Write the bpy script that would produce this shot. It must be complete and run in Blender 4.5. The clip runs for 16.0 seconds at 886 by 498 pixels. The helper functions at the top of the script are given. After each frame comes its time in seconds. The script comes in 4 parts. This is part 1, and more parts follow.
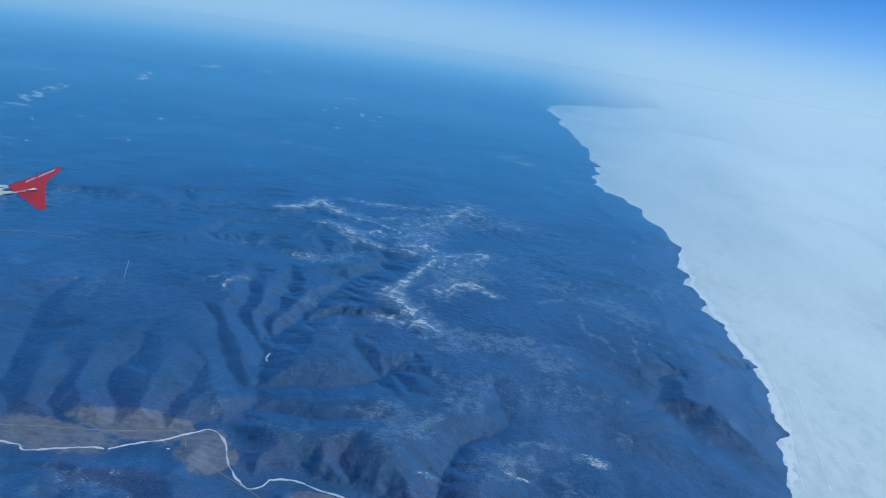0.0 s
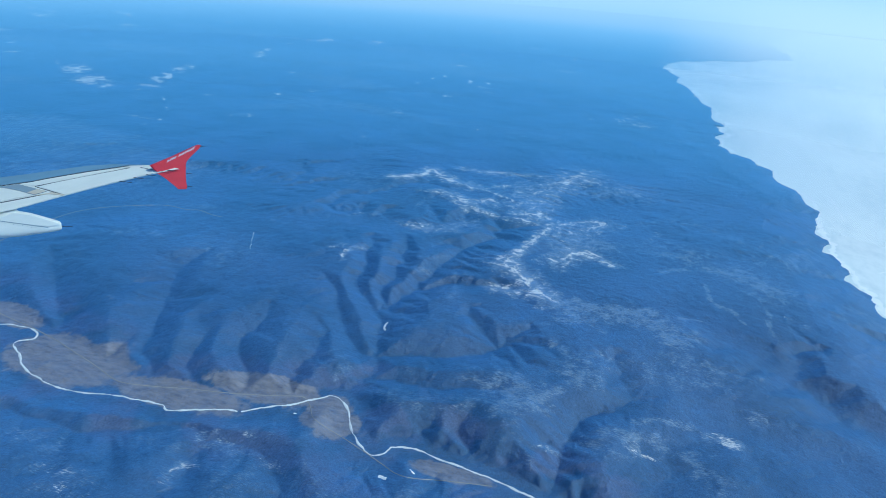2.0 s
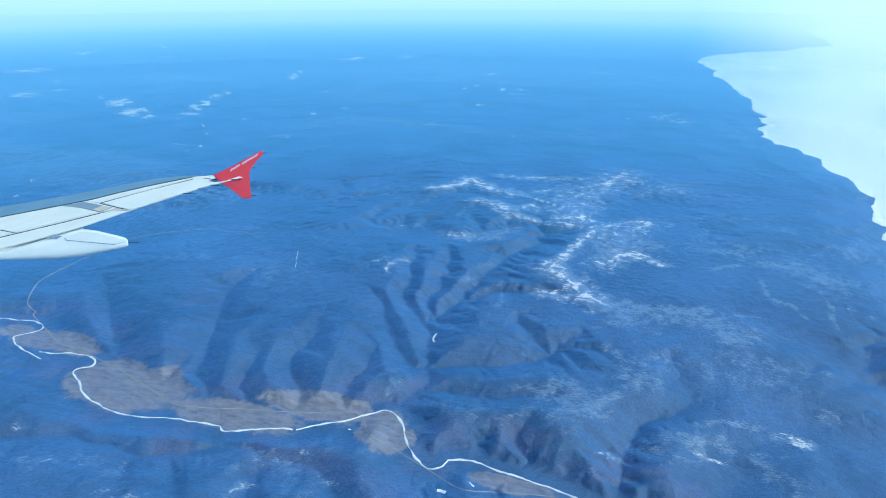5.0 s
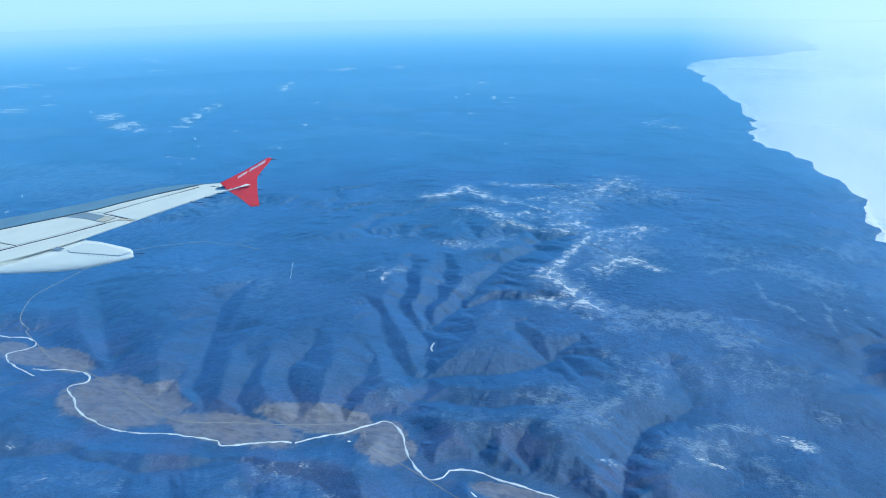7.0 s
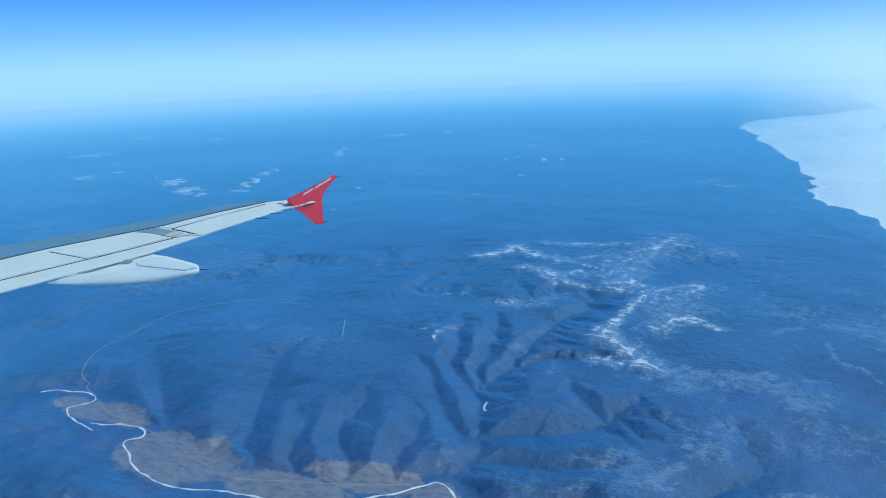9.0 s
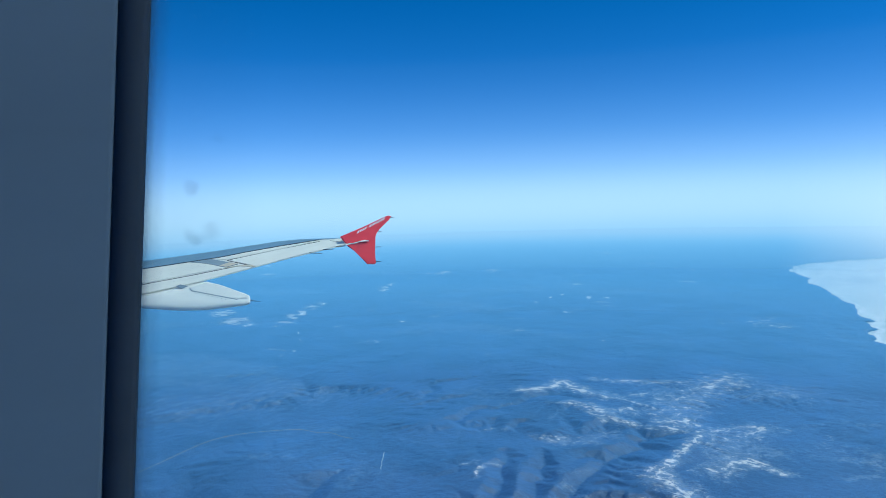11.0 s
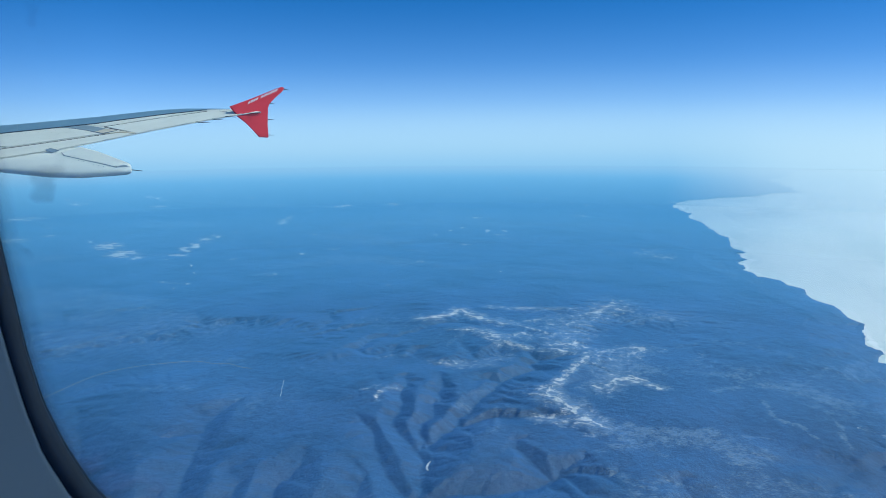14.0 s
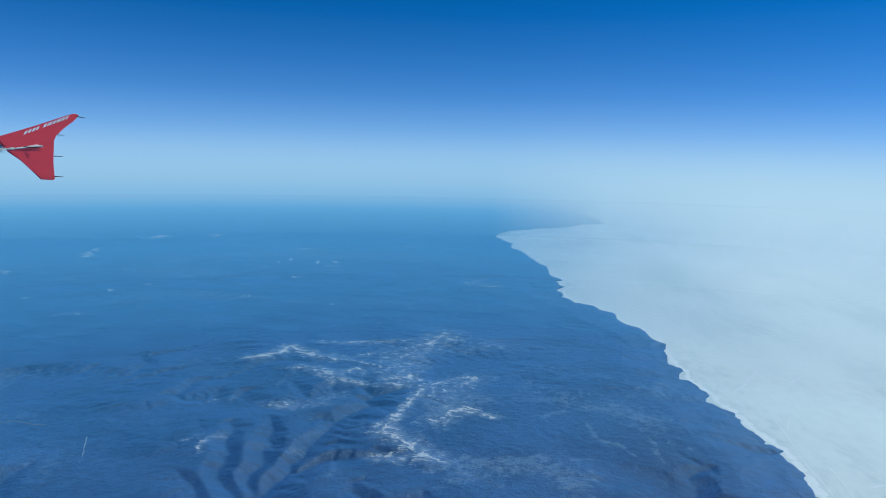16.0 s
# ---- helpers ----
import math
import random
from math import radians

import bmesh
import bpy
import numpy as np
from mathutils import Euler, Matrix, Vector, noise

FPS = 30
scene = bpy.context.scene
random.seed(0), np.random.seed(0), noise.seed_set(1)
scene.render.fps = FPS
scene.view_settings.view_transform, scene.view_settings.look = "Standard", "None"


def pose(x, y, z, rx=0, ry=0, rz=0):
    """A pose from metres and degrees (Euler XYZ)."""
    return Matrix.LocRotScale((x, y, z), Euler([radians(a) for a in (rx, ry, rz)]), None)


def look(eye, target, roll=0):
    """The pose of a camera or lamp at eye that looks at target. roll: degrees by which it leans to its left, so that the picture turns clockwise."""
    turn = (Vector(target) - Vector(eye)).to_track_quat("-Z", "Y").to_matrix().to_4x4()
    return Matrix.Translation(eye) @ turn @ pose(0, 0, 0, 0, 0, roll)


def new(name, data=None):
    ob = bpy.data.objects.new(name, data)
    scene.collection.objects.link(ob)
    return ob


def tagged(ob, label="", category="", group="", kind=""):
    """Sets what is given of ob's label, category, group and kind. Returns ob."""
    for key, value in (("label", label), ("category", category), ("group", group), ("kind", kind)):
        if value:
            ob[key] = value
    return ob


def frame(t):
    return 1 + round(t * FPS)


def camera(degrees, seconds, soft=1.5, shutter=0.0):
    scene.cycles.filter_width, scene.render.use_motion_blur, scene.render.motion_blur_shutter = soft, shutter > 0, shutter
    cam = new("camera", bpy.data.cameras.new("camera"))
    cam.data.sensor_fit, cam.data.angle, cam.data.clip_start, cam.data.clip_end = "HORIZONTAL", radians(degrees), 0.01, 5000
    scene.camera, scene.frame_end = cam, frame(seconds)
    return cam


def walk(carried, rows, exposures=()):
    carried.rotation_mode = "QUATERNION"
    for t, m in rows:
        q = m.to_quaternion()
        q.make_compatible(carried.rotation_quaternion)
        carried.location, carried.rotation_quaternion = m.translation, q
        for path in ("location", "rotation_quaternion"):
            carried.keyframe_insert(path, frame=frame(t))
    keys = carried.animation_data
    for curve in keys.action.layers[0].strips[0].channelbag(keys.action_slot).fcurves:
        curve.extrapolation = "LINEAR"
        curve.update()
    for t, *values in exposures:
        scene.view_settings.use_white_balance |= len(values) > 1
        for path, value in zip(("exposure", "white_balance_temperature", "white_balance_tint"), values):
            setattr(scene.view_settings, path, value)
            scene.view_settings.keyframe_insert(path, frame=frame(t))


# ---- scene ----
# The ground is a scale model of the country (one metre stands for about 90), seen from 80 m; the wing is at its true size.
cam = camera(66.63, 16.0, soft=0.6)


def aim(x, y, z, yaw, pitch, roll):
    """A camera pose from a place, a compass bearing, an elevation and a lean."""
    b, e = radians(yaw), radians(pitch)
    way = Vector((math.sin(b) * math.cos(e), math.cos(b) * math.cos(e), math.sin(e)))
    return look((x, y, z), Vector((x, y, z)) + way, roll)


ROWS = (
    # seconds, x, y, z, bearing, elevation, lean
    (0, 5.056, -3.318, 84.139, -7.87, -19.58, 8.44),
    (0.5, 4.282, -2.578, 83.974, -9.66, -21.52, 8.43),
    (1, 3.642, -2.015, 83.707, -10.37, -22.12, 8.05),
    (1.5, 3.115, -1.528, 83.461, -12.03, -22.73, 7.29),
    (2, 2.619, -0.932, 83.277, -17.28, -23.35, 4.46),
    (2.5, 2.204, -0.588, 83.123, -22.66, -23.33, 1.08),
    (3, 1.938, -0.485, 83.019, -22.58, -23.53, 1.43),
    (3.5, 1.771, -0.609, 82.674, -22.01, -23.60, 1.14),
    (6, 0.372, -0.033, 82.139, -20.44, -21.92, -0.45),
    (6.5, 0.212, -0.023, 82.028, -20.09, -21.90, -0.51),
    (7, 0.000, 0.000, 81.883, -20.26, -21.79, -0.80),
    (7.5, -0.265, 0.143, 81.738, -21.22, -21.86, -1.13),
    (8, -0.481, 0.222, 81.374, -21.61, -21.20, -0.89),
    (8.5, -0.599, 0.182, 80.761, -21.79, -19.58, -1.24),
    (9, -0.670, -0.051, 80.122, -24.57, -16.30, -2.24),
    (9.5, -0.784, -0.234, 79.630, -26.91, -13.60, -1.38),
    (12, -0.911, -0.620, 75.449, -27.94, -1.33, -1.91),
    (12.5, -0.816, -0.611, 75.582, -27.45, -2.54, -0.18),
    (13, -0.735, -0.707, 75.015, -21.63, -7.97, -0.17),
    (13.5, -0.659, -0.743, 74.679, -19.11, -9.78, 0.08),
    (14, -0.772, -0.629, 74.540, -19.53, -9.85, -0.39),
    (14.5, -1.040, -0.119, 74.663, -15.45, -9.09, 0.70),
    (15, -1.468, 0.867, 74.597, -9.55, -7.12, -0.66),
    (15.5, -2.134, 1.925, 74.613, -7.27, -6.96, -0.67),
    (16, -2.779, 3.070, 75.013, -4.97, -7.25, 1.14),
)
EXPOSURES = [
    (0.0, -0.02, 5120, 2), (1.5, 0.24, 5200, 0), (2.5, 0.64, 5300, -1), (3.5, 0.86, 5450, -1), (7.0, 0.66, 5300, -1), (9.0, 0.43, 5180, -2),
    (12.0, 0.58, 5850, -1), (13.5, 0.37, 5700, -2), (14.5, 0.38, 5700, -1), (15.0, 0.27, 5600, -1), (16.0, 0.08, 5500, -1),
]
walk(cam, [(row[0], aim(*row[1:])) for row in ROWS], EXPOSURES)

# ---- light ----
SUN_BEARING, SUN_HEIGHT = 80.0, 48.0
world = bpy.data.worlds.new("sky")
scene.world = world
world.use_nodes = True
wn, wl = world.node_tree.nodes, world.node_tree.links
wn.clear()
w_out = wn.new("ShaderNodeOutputWorld")
w_bg = wn.new("ShaderNodeBackground")
w_sky = wn.new("ShaderNodeTexSky")
w_sky.sky_type = "NISHITA"
w_sky.sun_disc = False
w_sky.sun_elevation = radians(SUN_HEIGHT)
w_sky.sun_rotation = radians(SUN_BEARING)
w_sky.altitude = 9000
w_sky.air_density = 1.2
w_sky.dust_density = 0.6
w_sky.ozone_density = 4.0
w_co = wn.new("ShaderNodeTexCoord")
w_add = wn.new("ShaderNodeVectorMath")
w_add.operation = "ADD"
w_add.inputs[1].default_value = (0, 0, 0.055)
wl.new(w_co.outputs["Generated"], w_add.inputs[0])
wl.new(w_add.outputs[0], w_sky.inputs["Vector"])
w_tint = wn.new("ShaderNodeMix")
w_tint.data_type, w_tint.blend_type = "RGBA", "MULTIPLY"
w_tint.inputs[0].default_value = 1.0
w_tint.inputs[7].default_value = (0.011, 0.081, 0.123, 1)
wl.new(w_sky.outputs[0], w_tint.inputs[6])
# pale ground haze that thins out with height, all round the horizon
w_sep = wn.new("ShaderNodeSeparateXYZ")
wl.new(w_add.outputs[0], w_sep.inputs[0])
w_up = wn.new("ShaderNodeMath")
w_up.operation = "MAXIMUM"
w_up.inputs[1].default_value = 0.0
wl.new(w_sep.outputs[2], w_up.inputs[0])
w_fall = wn.new("ShaderNodeMath")
w_fall.operation = "MULTIPLY"
w_fall.inputs[1].default_value = -16.0
wl.new(w_up.outputs[0], w_fall.inputs[0])
w_exp = wn.new("ShaderNodeMath")
w_exp.operation = "EXPONENT"
wl.new(w_fall.outputs[0], w_exp.inputs[0])
w_haze = wn.new("ShaderNodeMix")
w_haze.data_type = "RGBA"
w_haze.inputs[7].default_value = (0.39, 0.555, 0.65, 1)
wl.new(w_exp.outputs[0], w_haze.inputs[0])
wl.new(w_tint.outputs[2], w_haze.inputs[6])
wl.new(w_haze.outputs[2], w_bg.inputs["Color"])
w_bg.inputs["Strength"].default_value = 1.0
wl.new(w_bg.outputs[0], w_out.inputs["Surface"])

sun_data = bpy.data.lights.new("sun", "SUN")
sun_data.energy, sun_data.angle, sun_data.color = 2.2, radians(3.0), (1.0, 0.98, 0.82)
sun = new("sun", sun_data)
sb, se = radians(SUN_BEARING), radians(SUN_HEIGHT)
sun.matrix_world = look(Vector((math.sin(sb) * math.cos(se), math.cos(sb) * math.cos(se), math.sin(se))) * 300, (0, 0, 0))


# ---- materials ----
def material(name):
    m = bpy.data.materials.new(name)
    m.use_nodes = True
    nodes, links = m.node_tree.nodes, m.node_tree.links
    return m, nodes, links, nodes["Principled BSDF"]


def noise_node(nodes, links, scale, detail=4.0, rough=0.55, stretch=None, coord="Object"):
    co = nodes.new("ShaderNodeTexCoord")
    tex = nodes.new("ShaderNodeTexNoise")
    tex.inputs["Scale"].default_value = scale
    tex.inputs["Detail"].default_value = detail
    tex.inputs["Roughness"].default_value = rough
    if stretch:
        mp = nodes.new("ShaderNodeMapping")
        mp.inputs["Scale"].default_value = stretch
        links.new(co.outputs[coord], mp.inputs["Vector"])
        links.new(mp.outputs[0], tex.inputs["Vector"])
    else:
        links.new(co.outputs[coord], tex.inputs["Vector"])
    return tex.outputs["Fac"]


def ramp(nodes, links, fac, stops, blend="LINEAR"):
    r = nodes.new("ShaderNodeValToRGB")
    r.color_ramp.interpolation = blend
    while len(r.color_ramp.elements) < len(stops):
        r.color_ramp.elements.new(0.5)
    for el, (p, c) in zip(r.color_ramp.elements, stops):
        el.position, el.color = p, (*c, 1) if len(c) == 3 else c
    links.new(fac, r.inputs[0])
    return r.outputs[0]


def mix(nodes, links, fac, a, b, mode="MIX"):
    n = nodes.new("ShaderNodeMix")
    n.data_type, n.blend_type = "RGBA", mode
    for val, slot in ((fac, 0), (a, 6), (b, 7)):
        if isinstance(val, (int, float)):
            n.inputs[slot].default_value = val
        elif isinstance(val, tuple):
            n.inputs[slot].default_value = (*val, 1)
        else:
            links.new(val, n.inputs[slot])
    return n.outputs[2]


def maths(nodes, links, op, a, b=None, c=None, clamp=False):
    n = nodes.new("ShaderNodeMath")
    n.operation, n.use_clamp = op, clamp
    for i, val in enumerate((a, b, c)):
        if val is None:
            continue
        if isinstance(val, (int, float)):
            n.inputs[i].default_value = val
        else:
            links.new(val, n.inputs[i])
    return n.outputs[0]


def bump(nodes, links, height, strength, distance, bsdf):
    b = nodes.new("ShaderNodeBump")
    b.inputs["Strength"].default_value, b.inputs["Distance"].default_value = strength, distance
    links.new(height, b.inputs["Height"])
    links.new(b.outputs[0], bsdf.inputs["Normal"])


def land_material():
    m, nd, lk, bs = material("taiga_hills")
    at = nd.new("ShaderNodeAttribute")
    at.attribute_name = "cover"
    sep = nd.new("ShaderNodeSeparateColor")
    lk.new(at.outputs["Color"], sep.inputs[0])
    snow, bare, field = sep.outputs
    larch = at.outputs["Alpha"]
    broad = noise_node(nd, lk, 0.045, 3)
    stand = noise_node(nd, lk, 0.42, 7, 0.66, (1.0, 0.6, 1.0))
    fine = noise_node(nd, lk, 2.8, 6, 0.75, (1.0, 0.6, 1.0))
    streak = noise_node(nd, lk, 3.4, 8, 0.74, (0.3, 1.1, 1.0))
    # wood tones lean blue: part of the air's haze is put into them
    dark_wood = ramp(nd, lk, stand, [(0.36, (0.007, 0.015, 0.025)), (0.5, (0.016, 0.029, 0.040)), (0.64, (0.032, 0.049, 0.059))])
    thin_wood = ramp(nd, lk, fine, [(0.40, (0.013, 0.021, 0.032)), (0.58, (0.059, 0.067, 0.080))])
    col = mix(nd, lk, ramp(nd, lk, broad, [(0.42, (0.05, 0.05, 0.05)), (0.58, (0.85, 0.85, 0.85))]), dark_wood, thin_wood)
    brown = ramp(nd, lk, fine, [(0.38, (0.028, 0.023, 0.033)), (0.62, (0.083, 0.064, 0.075))])
    col = mix(nd, lk, maths(nd, lk, "MULTIPLY_ADD", maths(nd, lk, "ADD", larch, maths(nd, lk, "MULTIPLY_ADD", stand, 1.6, -0.8)), 2.2, -0.7, True), col, brown)
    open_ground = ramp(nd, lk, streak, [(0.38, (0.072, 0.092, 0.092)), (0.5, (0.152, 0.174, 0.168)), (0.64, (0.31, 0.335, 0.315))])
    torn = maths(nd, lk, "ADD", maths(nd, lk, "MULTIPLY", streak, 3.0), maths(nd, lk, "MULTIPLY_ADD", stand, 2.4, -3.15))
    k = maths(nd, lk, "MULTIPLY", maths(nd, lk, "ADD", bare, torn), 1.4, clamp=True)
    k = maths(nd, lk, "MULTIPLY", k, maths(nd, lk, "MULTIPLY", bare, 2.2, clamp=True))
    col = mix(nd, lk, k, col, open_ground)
    meadow = ramp(nd, lk, noise_node(nd, lk, 0.9, 7, 0.62, (0.45, 1.1, 1.0)), [(0.30, (0.105, 0.094, 0.094)), (0.42, (0.185, 0.160, 0.150)), (0.62, (0.27, 0.235, 0.215))])
    fk = maths(nd, lk, "MULTIPLY_ADD", maths(nd, lk, "ADD", field, maths(nd, lk, "MULTIPLY_ADD", stand, 0.7, -0.35)), 7.5, -2.3, True)
    col = mix(nd, lk, fk, col, meadow)
    patchy = maths(nd, lk, "ADD", maths(nd, lk, "MULTIPLY", streak, 3.8), maths(nd, lk, "MULTIPLY_ADD", stand, 1.8, -3.3))
    sk = maths(nd, lk, "MULTIPLY", maths(nd, lk, "ADD", snow, patchy), 2.0, clamp=True)
    sk = maths(nd, lk, "MULTIPLY", sk, maths(nd, lk, "MULTIPLY", snow, 3.5, clamp=True))
    col = mix(nd, lk, sk, col, (0.75, 0.755, 0.75))
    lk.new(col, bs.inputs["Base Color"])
    bs.inputs["Roughness"].default_value = 0.55
    # raised gloss pales the far ground, imitating hazy air at grazing view
    bs.inputs["Specular IOR Level"].default_value = 0.8
    bs.inputs["IOR"].default_value = 1.5
    # blue aerial haze is imitated by this tinted sheen over the woods
    haze_sheen = maths(nd, lk, "ADD", maths(nd, lk, "MULTIPLY", fine, 0.75), maths(nd, lk, "MULTIPLY_ADD", stand, 0.35, maths(nd, lk, "MULTIPLY_ADD", broad, 0.5, -0.16)))
    lk.new(maths(nd, lk, "MULTIPLY", maths(nd, lk, "MULTIPLY_ADD", maths(nd, lk, "MAXIMUM", sk, maths(nd, lk, "MULTIPLY", fk, 0.6)), -0.5, haze_sheen, True), 0.86), bs.inputs["Sheen Weight"])
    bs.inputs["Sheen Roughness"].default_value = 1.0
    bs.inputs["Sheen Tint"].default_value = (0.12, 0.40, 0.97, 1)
    gully = maths(nd, lk, "ABSOLUTE", maths(nd, lk, "MULTIPLY_ADD", noise_node(nd, lk, 0.22, 5, 0.55), 2.0, -1.0))
    bump(nd, lk, maths(nd, lk, "ADD", gully, maths(nd, lk, "MULTIPLY_ADD", stand, 0.8, maths(nd, lk, "MULTIPLY", fine, 0.5))), 0.55, 0.9, bs)
    return m


def ice_material(name, base, fleck, scale):
    m, nd, lk, bs = material(name)
    big = noise_node(nd, lk, scale, 4, 0.55, (1.0, 0.35, 1))
    small = noise_node(nd, lk, scale * 14, 5, 0.65, (1.0, 0.5, 1))
    f = maths(nd, lk, "ADD", maths(nd, lk, "MULTIPLY", big, 0.65), maths(nd, lk, "MULTIPLY", small, 0.35))
    lk.new(ramp(nd, lk, f, [(0.32, fleck), (0.5, base), (0.7, tuple(min(1, c * 1.1) for c in base))]), bs.inputs["Base Color"])
    bs.inputs["Roughness"].default_value = 0.55
    bump(nd, lk, small, 0.15, 0.3, bs)
    return m


def paint_material(name, base, rough=0.35, dirt=0.12, scale=1.6, metal=0.0):
    m, nd, lk, bs = material(name)
    big = noise_node(nd, lk, scale, 4, 0.6, (0.5, 2.0, 1))
    small = noise_node(nd, lk, scale * 16, 5, 0.7)
    f = maths(nd, lk, "ADD", maths(nd, lk, "MULTIPLY", big, 0.7), maths(nd, lk, "MULTIPLY", small, 0.3))
    lo = tuple(c * (1 - dirt) for c in base)
    lk.new(ramp(nd, lk, f, [(0.3, lo), (0.6, base)]), bs.inputs["Base Color"])
    lk.new(maths(nd, lk, "MULTIPLY_ADD", small, 0.25, rough - 0.1), bs.inputs["Roughness"])
    bs.inputs["Metallic"].default_value = metal
    return m


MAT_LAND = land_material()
MAT_LAKE = ice_material("lake_ice", (0.86, 0.895, 0.88), (0.62, 0.70, 0.72), 0.02)
MAT_RIVER = ice_material("river_ice", (0.74, 0.77, 0.79), (0.5, 0.55, 0.6), 0.3)
MAT_CRACK = ice_material("pressure_ridge", (0.96, 0.97, 0.97), (0.88, 0.91, 0.92), 0.3)
MAT_ROAD = paint_material("gravel_road", (0.36, 0.36, 0.36), 0.9, 0.3, 0.6)
MAT_WHITE = paint_material("white_wing_paint", (0.73, 0.755, 0.70), 0.38, 0.1)
MAT_GREY = paint_material("grey_wing_paint", (0.25, 0.33, 0.39), 0.42, 0.14)
# the slat's reflection of blue sky is put into this base colour
MAT_SLAT = paint_material("sky_tinted_slat_paint", (0.18, 0.31, 0.42), 0.4, 0.15)
MAT_RED = paint_material("red_fence_paint", (0.82, 0.05, 0.07), 0.36, 0.1)
MAT_DARK = paint_material("dark_rubber_gap", (0.05, 0.06, 0.075), 0.7, 0.3)
MAT_ROD = paint_material("black_wick", (0.02, 0.02, 0.022), 0.6, 0.2)
MAT_CREAM = paint_material("cream_primer", (0.62, 0.57, 0.46), 0.5, 0.2)
MAT_LETTER = paint_material("white_lettering", (0.8, 0.8, 0.8), 0.4, 0.05)
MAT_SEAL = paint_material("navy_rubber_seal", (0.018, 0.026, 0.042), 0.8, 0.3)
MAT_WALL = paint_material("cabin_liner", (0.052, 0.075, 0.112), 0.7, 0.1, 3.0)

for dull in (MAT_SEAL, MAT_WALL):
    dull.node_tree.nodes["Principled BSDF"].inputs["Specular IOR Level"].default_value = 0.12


# ---- plan of the country ----
COAST = [
    (66.8, 127.5), (67.8, 131.8), (69.4, 138.6), (69.9, 143.9), (72.7, 149.9), (71.4, 155.3), (73.1, 159.7), (72.5, 165.4), (73.4, 168.9), (74.1, 177), (74.2, 184.9), (72.5, 192.4),
    (70.7, 200.8), (71.1, 207.5), (69.5, 211.2), (70.2, 215), (66.9, 221.4), (68.3, 227.3), (67.2, 233.9), (63.7, 245.1), (67, 255.3), (63.8, 264),
]
COAST += [(67.1, 296.5), (67.6, 309), (66.2, 316.5), (62, 324.5), (58.7, 333.9), (54.4, 358.4), (49.2, 370.4), (46, 378.1), (40.7, 378.1), (38.6, 387.5), (33, 397.7), (34.1, 408.7), (33.2, 419.8), (40.5, 430.6), (34.1, 437.4), (34, 454.2), (37.5, 459.2), (39.7, 470), (31.5, 489), (34.7, 506.3), (33.3, 515.6), (26.8, 548.5), (20.7, 593.7), (14.3, 620.6), (5.4, 653.8), (6.2, 680), (-0.8, 716), (-6, 768.3)]
COAST_SOUTH = [(80.8, 17.5), (70.8, 77.5), (67.8, 109.5)]
CAPES = [(0.8, 806.6), (9.5, 834.8), (40.7, 875.1), (83.6, 919.4), (108.4, 982.6), (148.3, 1016.5), (151.8, 1112.7), (147.2, 1331.6), (330, 2250), (420, 2600)]
FAR_SHORE = [(1370, 3100), (1120, 2350), (995, 1888), (830, 1400), (760, 1000), (800, 640), (1000, 200), (900, -400), (300, -500)]
RIVER = [
    (-135.7, 93.2), (-131.5, 94.1), (-128.8, 95.5), (-125.1, 96), (-122.4, 95.9), (-120.1, 94.9), (-119, 93.4), (-119.5, 92.2), (-121.5, 91.1), (-121.4, 89.7), (-119.3, 88.3), (-116.2, 86.9),
    (-113.7, 85), (-109.9, 83.1), (-106.2, 82.3), (-102.4, 81.4), (-99, 81.4), (-94.1, 82.4), (-90.1, 83.6), (-85.7, 84.5), (-82.2, 84.9), (-79.8, 85.1), (-78.2, 85.1), (-77.3, 84.3),
    (-76.5, 84.3), (-73.6, 85.7), (-70.8, 87.3), (-67.7, 88.7), (-65.4, 89.3), (-64.4, 89.3),
]
RIVER_LOW = [
    (-63.8, 89.5), (-62.2, 91.3), (-60.9, 92.3), (-59.2, 93.7), (-57.2, 94.6), (-55.7, 96.2), (-54.2, 98.1), (-52.4, 99.5), (-50.8, 101.2), (-49.7, 101.6), (-47.9, 100.8), (-46.1, 99.5),
    (-44.6, 97.6), (-43.4, 95.3), (-41.9, 93.2), (-40, 91.3), (-38.3, 89.9), (-36.8, 88.7), (-35.1, 88.6), (-33.9, 89.6), (-33.5, 90.9), (-33.3, 91.9), (-32.2, 92.4), (-29.3, 93.5),
    (-27, 92.9), (-24.7, 92.5), (-23.1, 92.3), (-20.5, 92.2), (-17.4, 91.8), (-14.5, 91.5), (-12, 91.1), (-10.5, 90.8), (-5.3, 89.7), (0.6, 89.4),
]
RIVER_UP = [
    (-132.5, 91.1), (-137.3, 92.1), (-142.5, 93.2), (-147.3, 95.6), (-147.7, 97), (-145.4, 99.3), (-144.1, 101.2), (-146.1, 103.3), (-150.1, 103.9), (-155.1, 102.7), (-159.7, 102.1), (-162, 99.6),
]
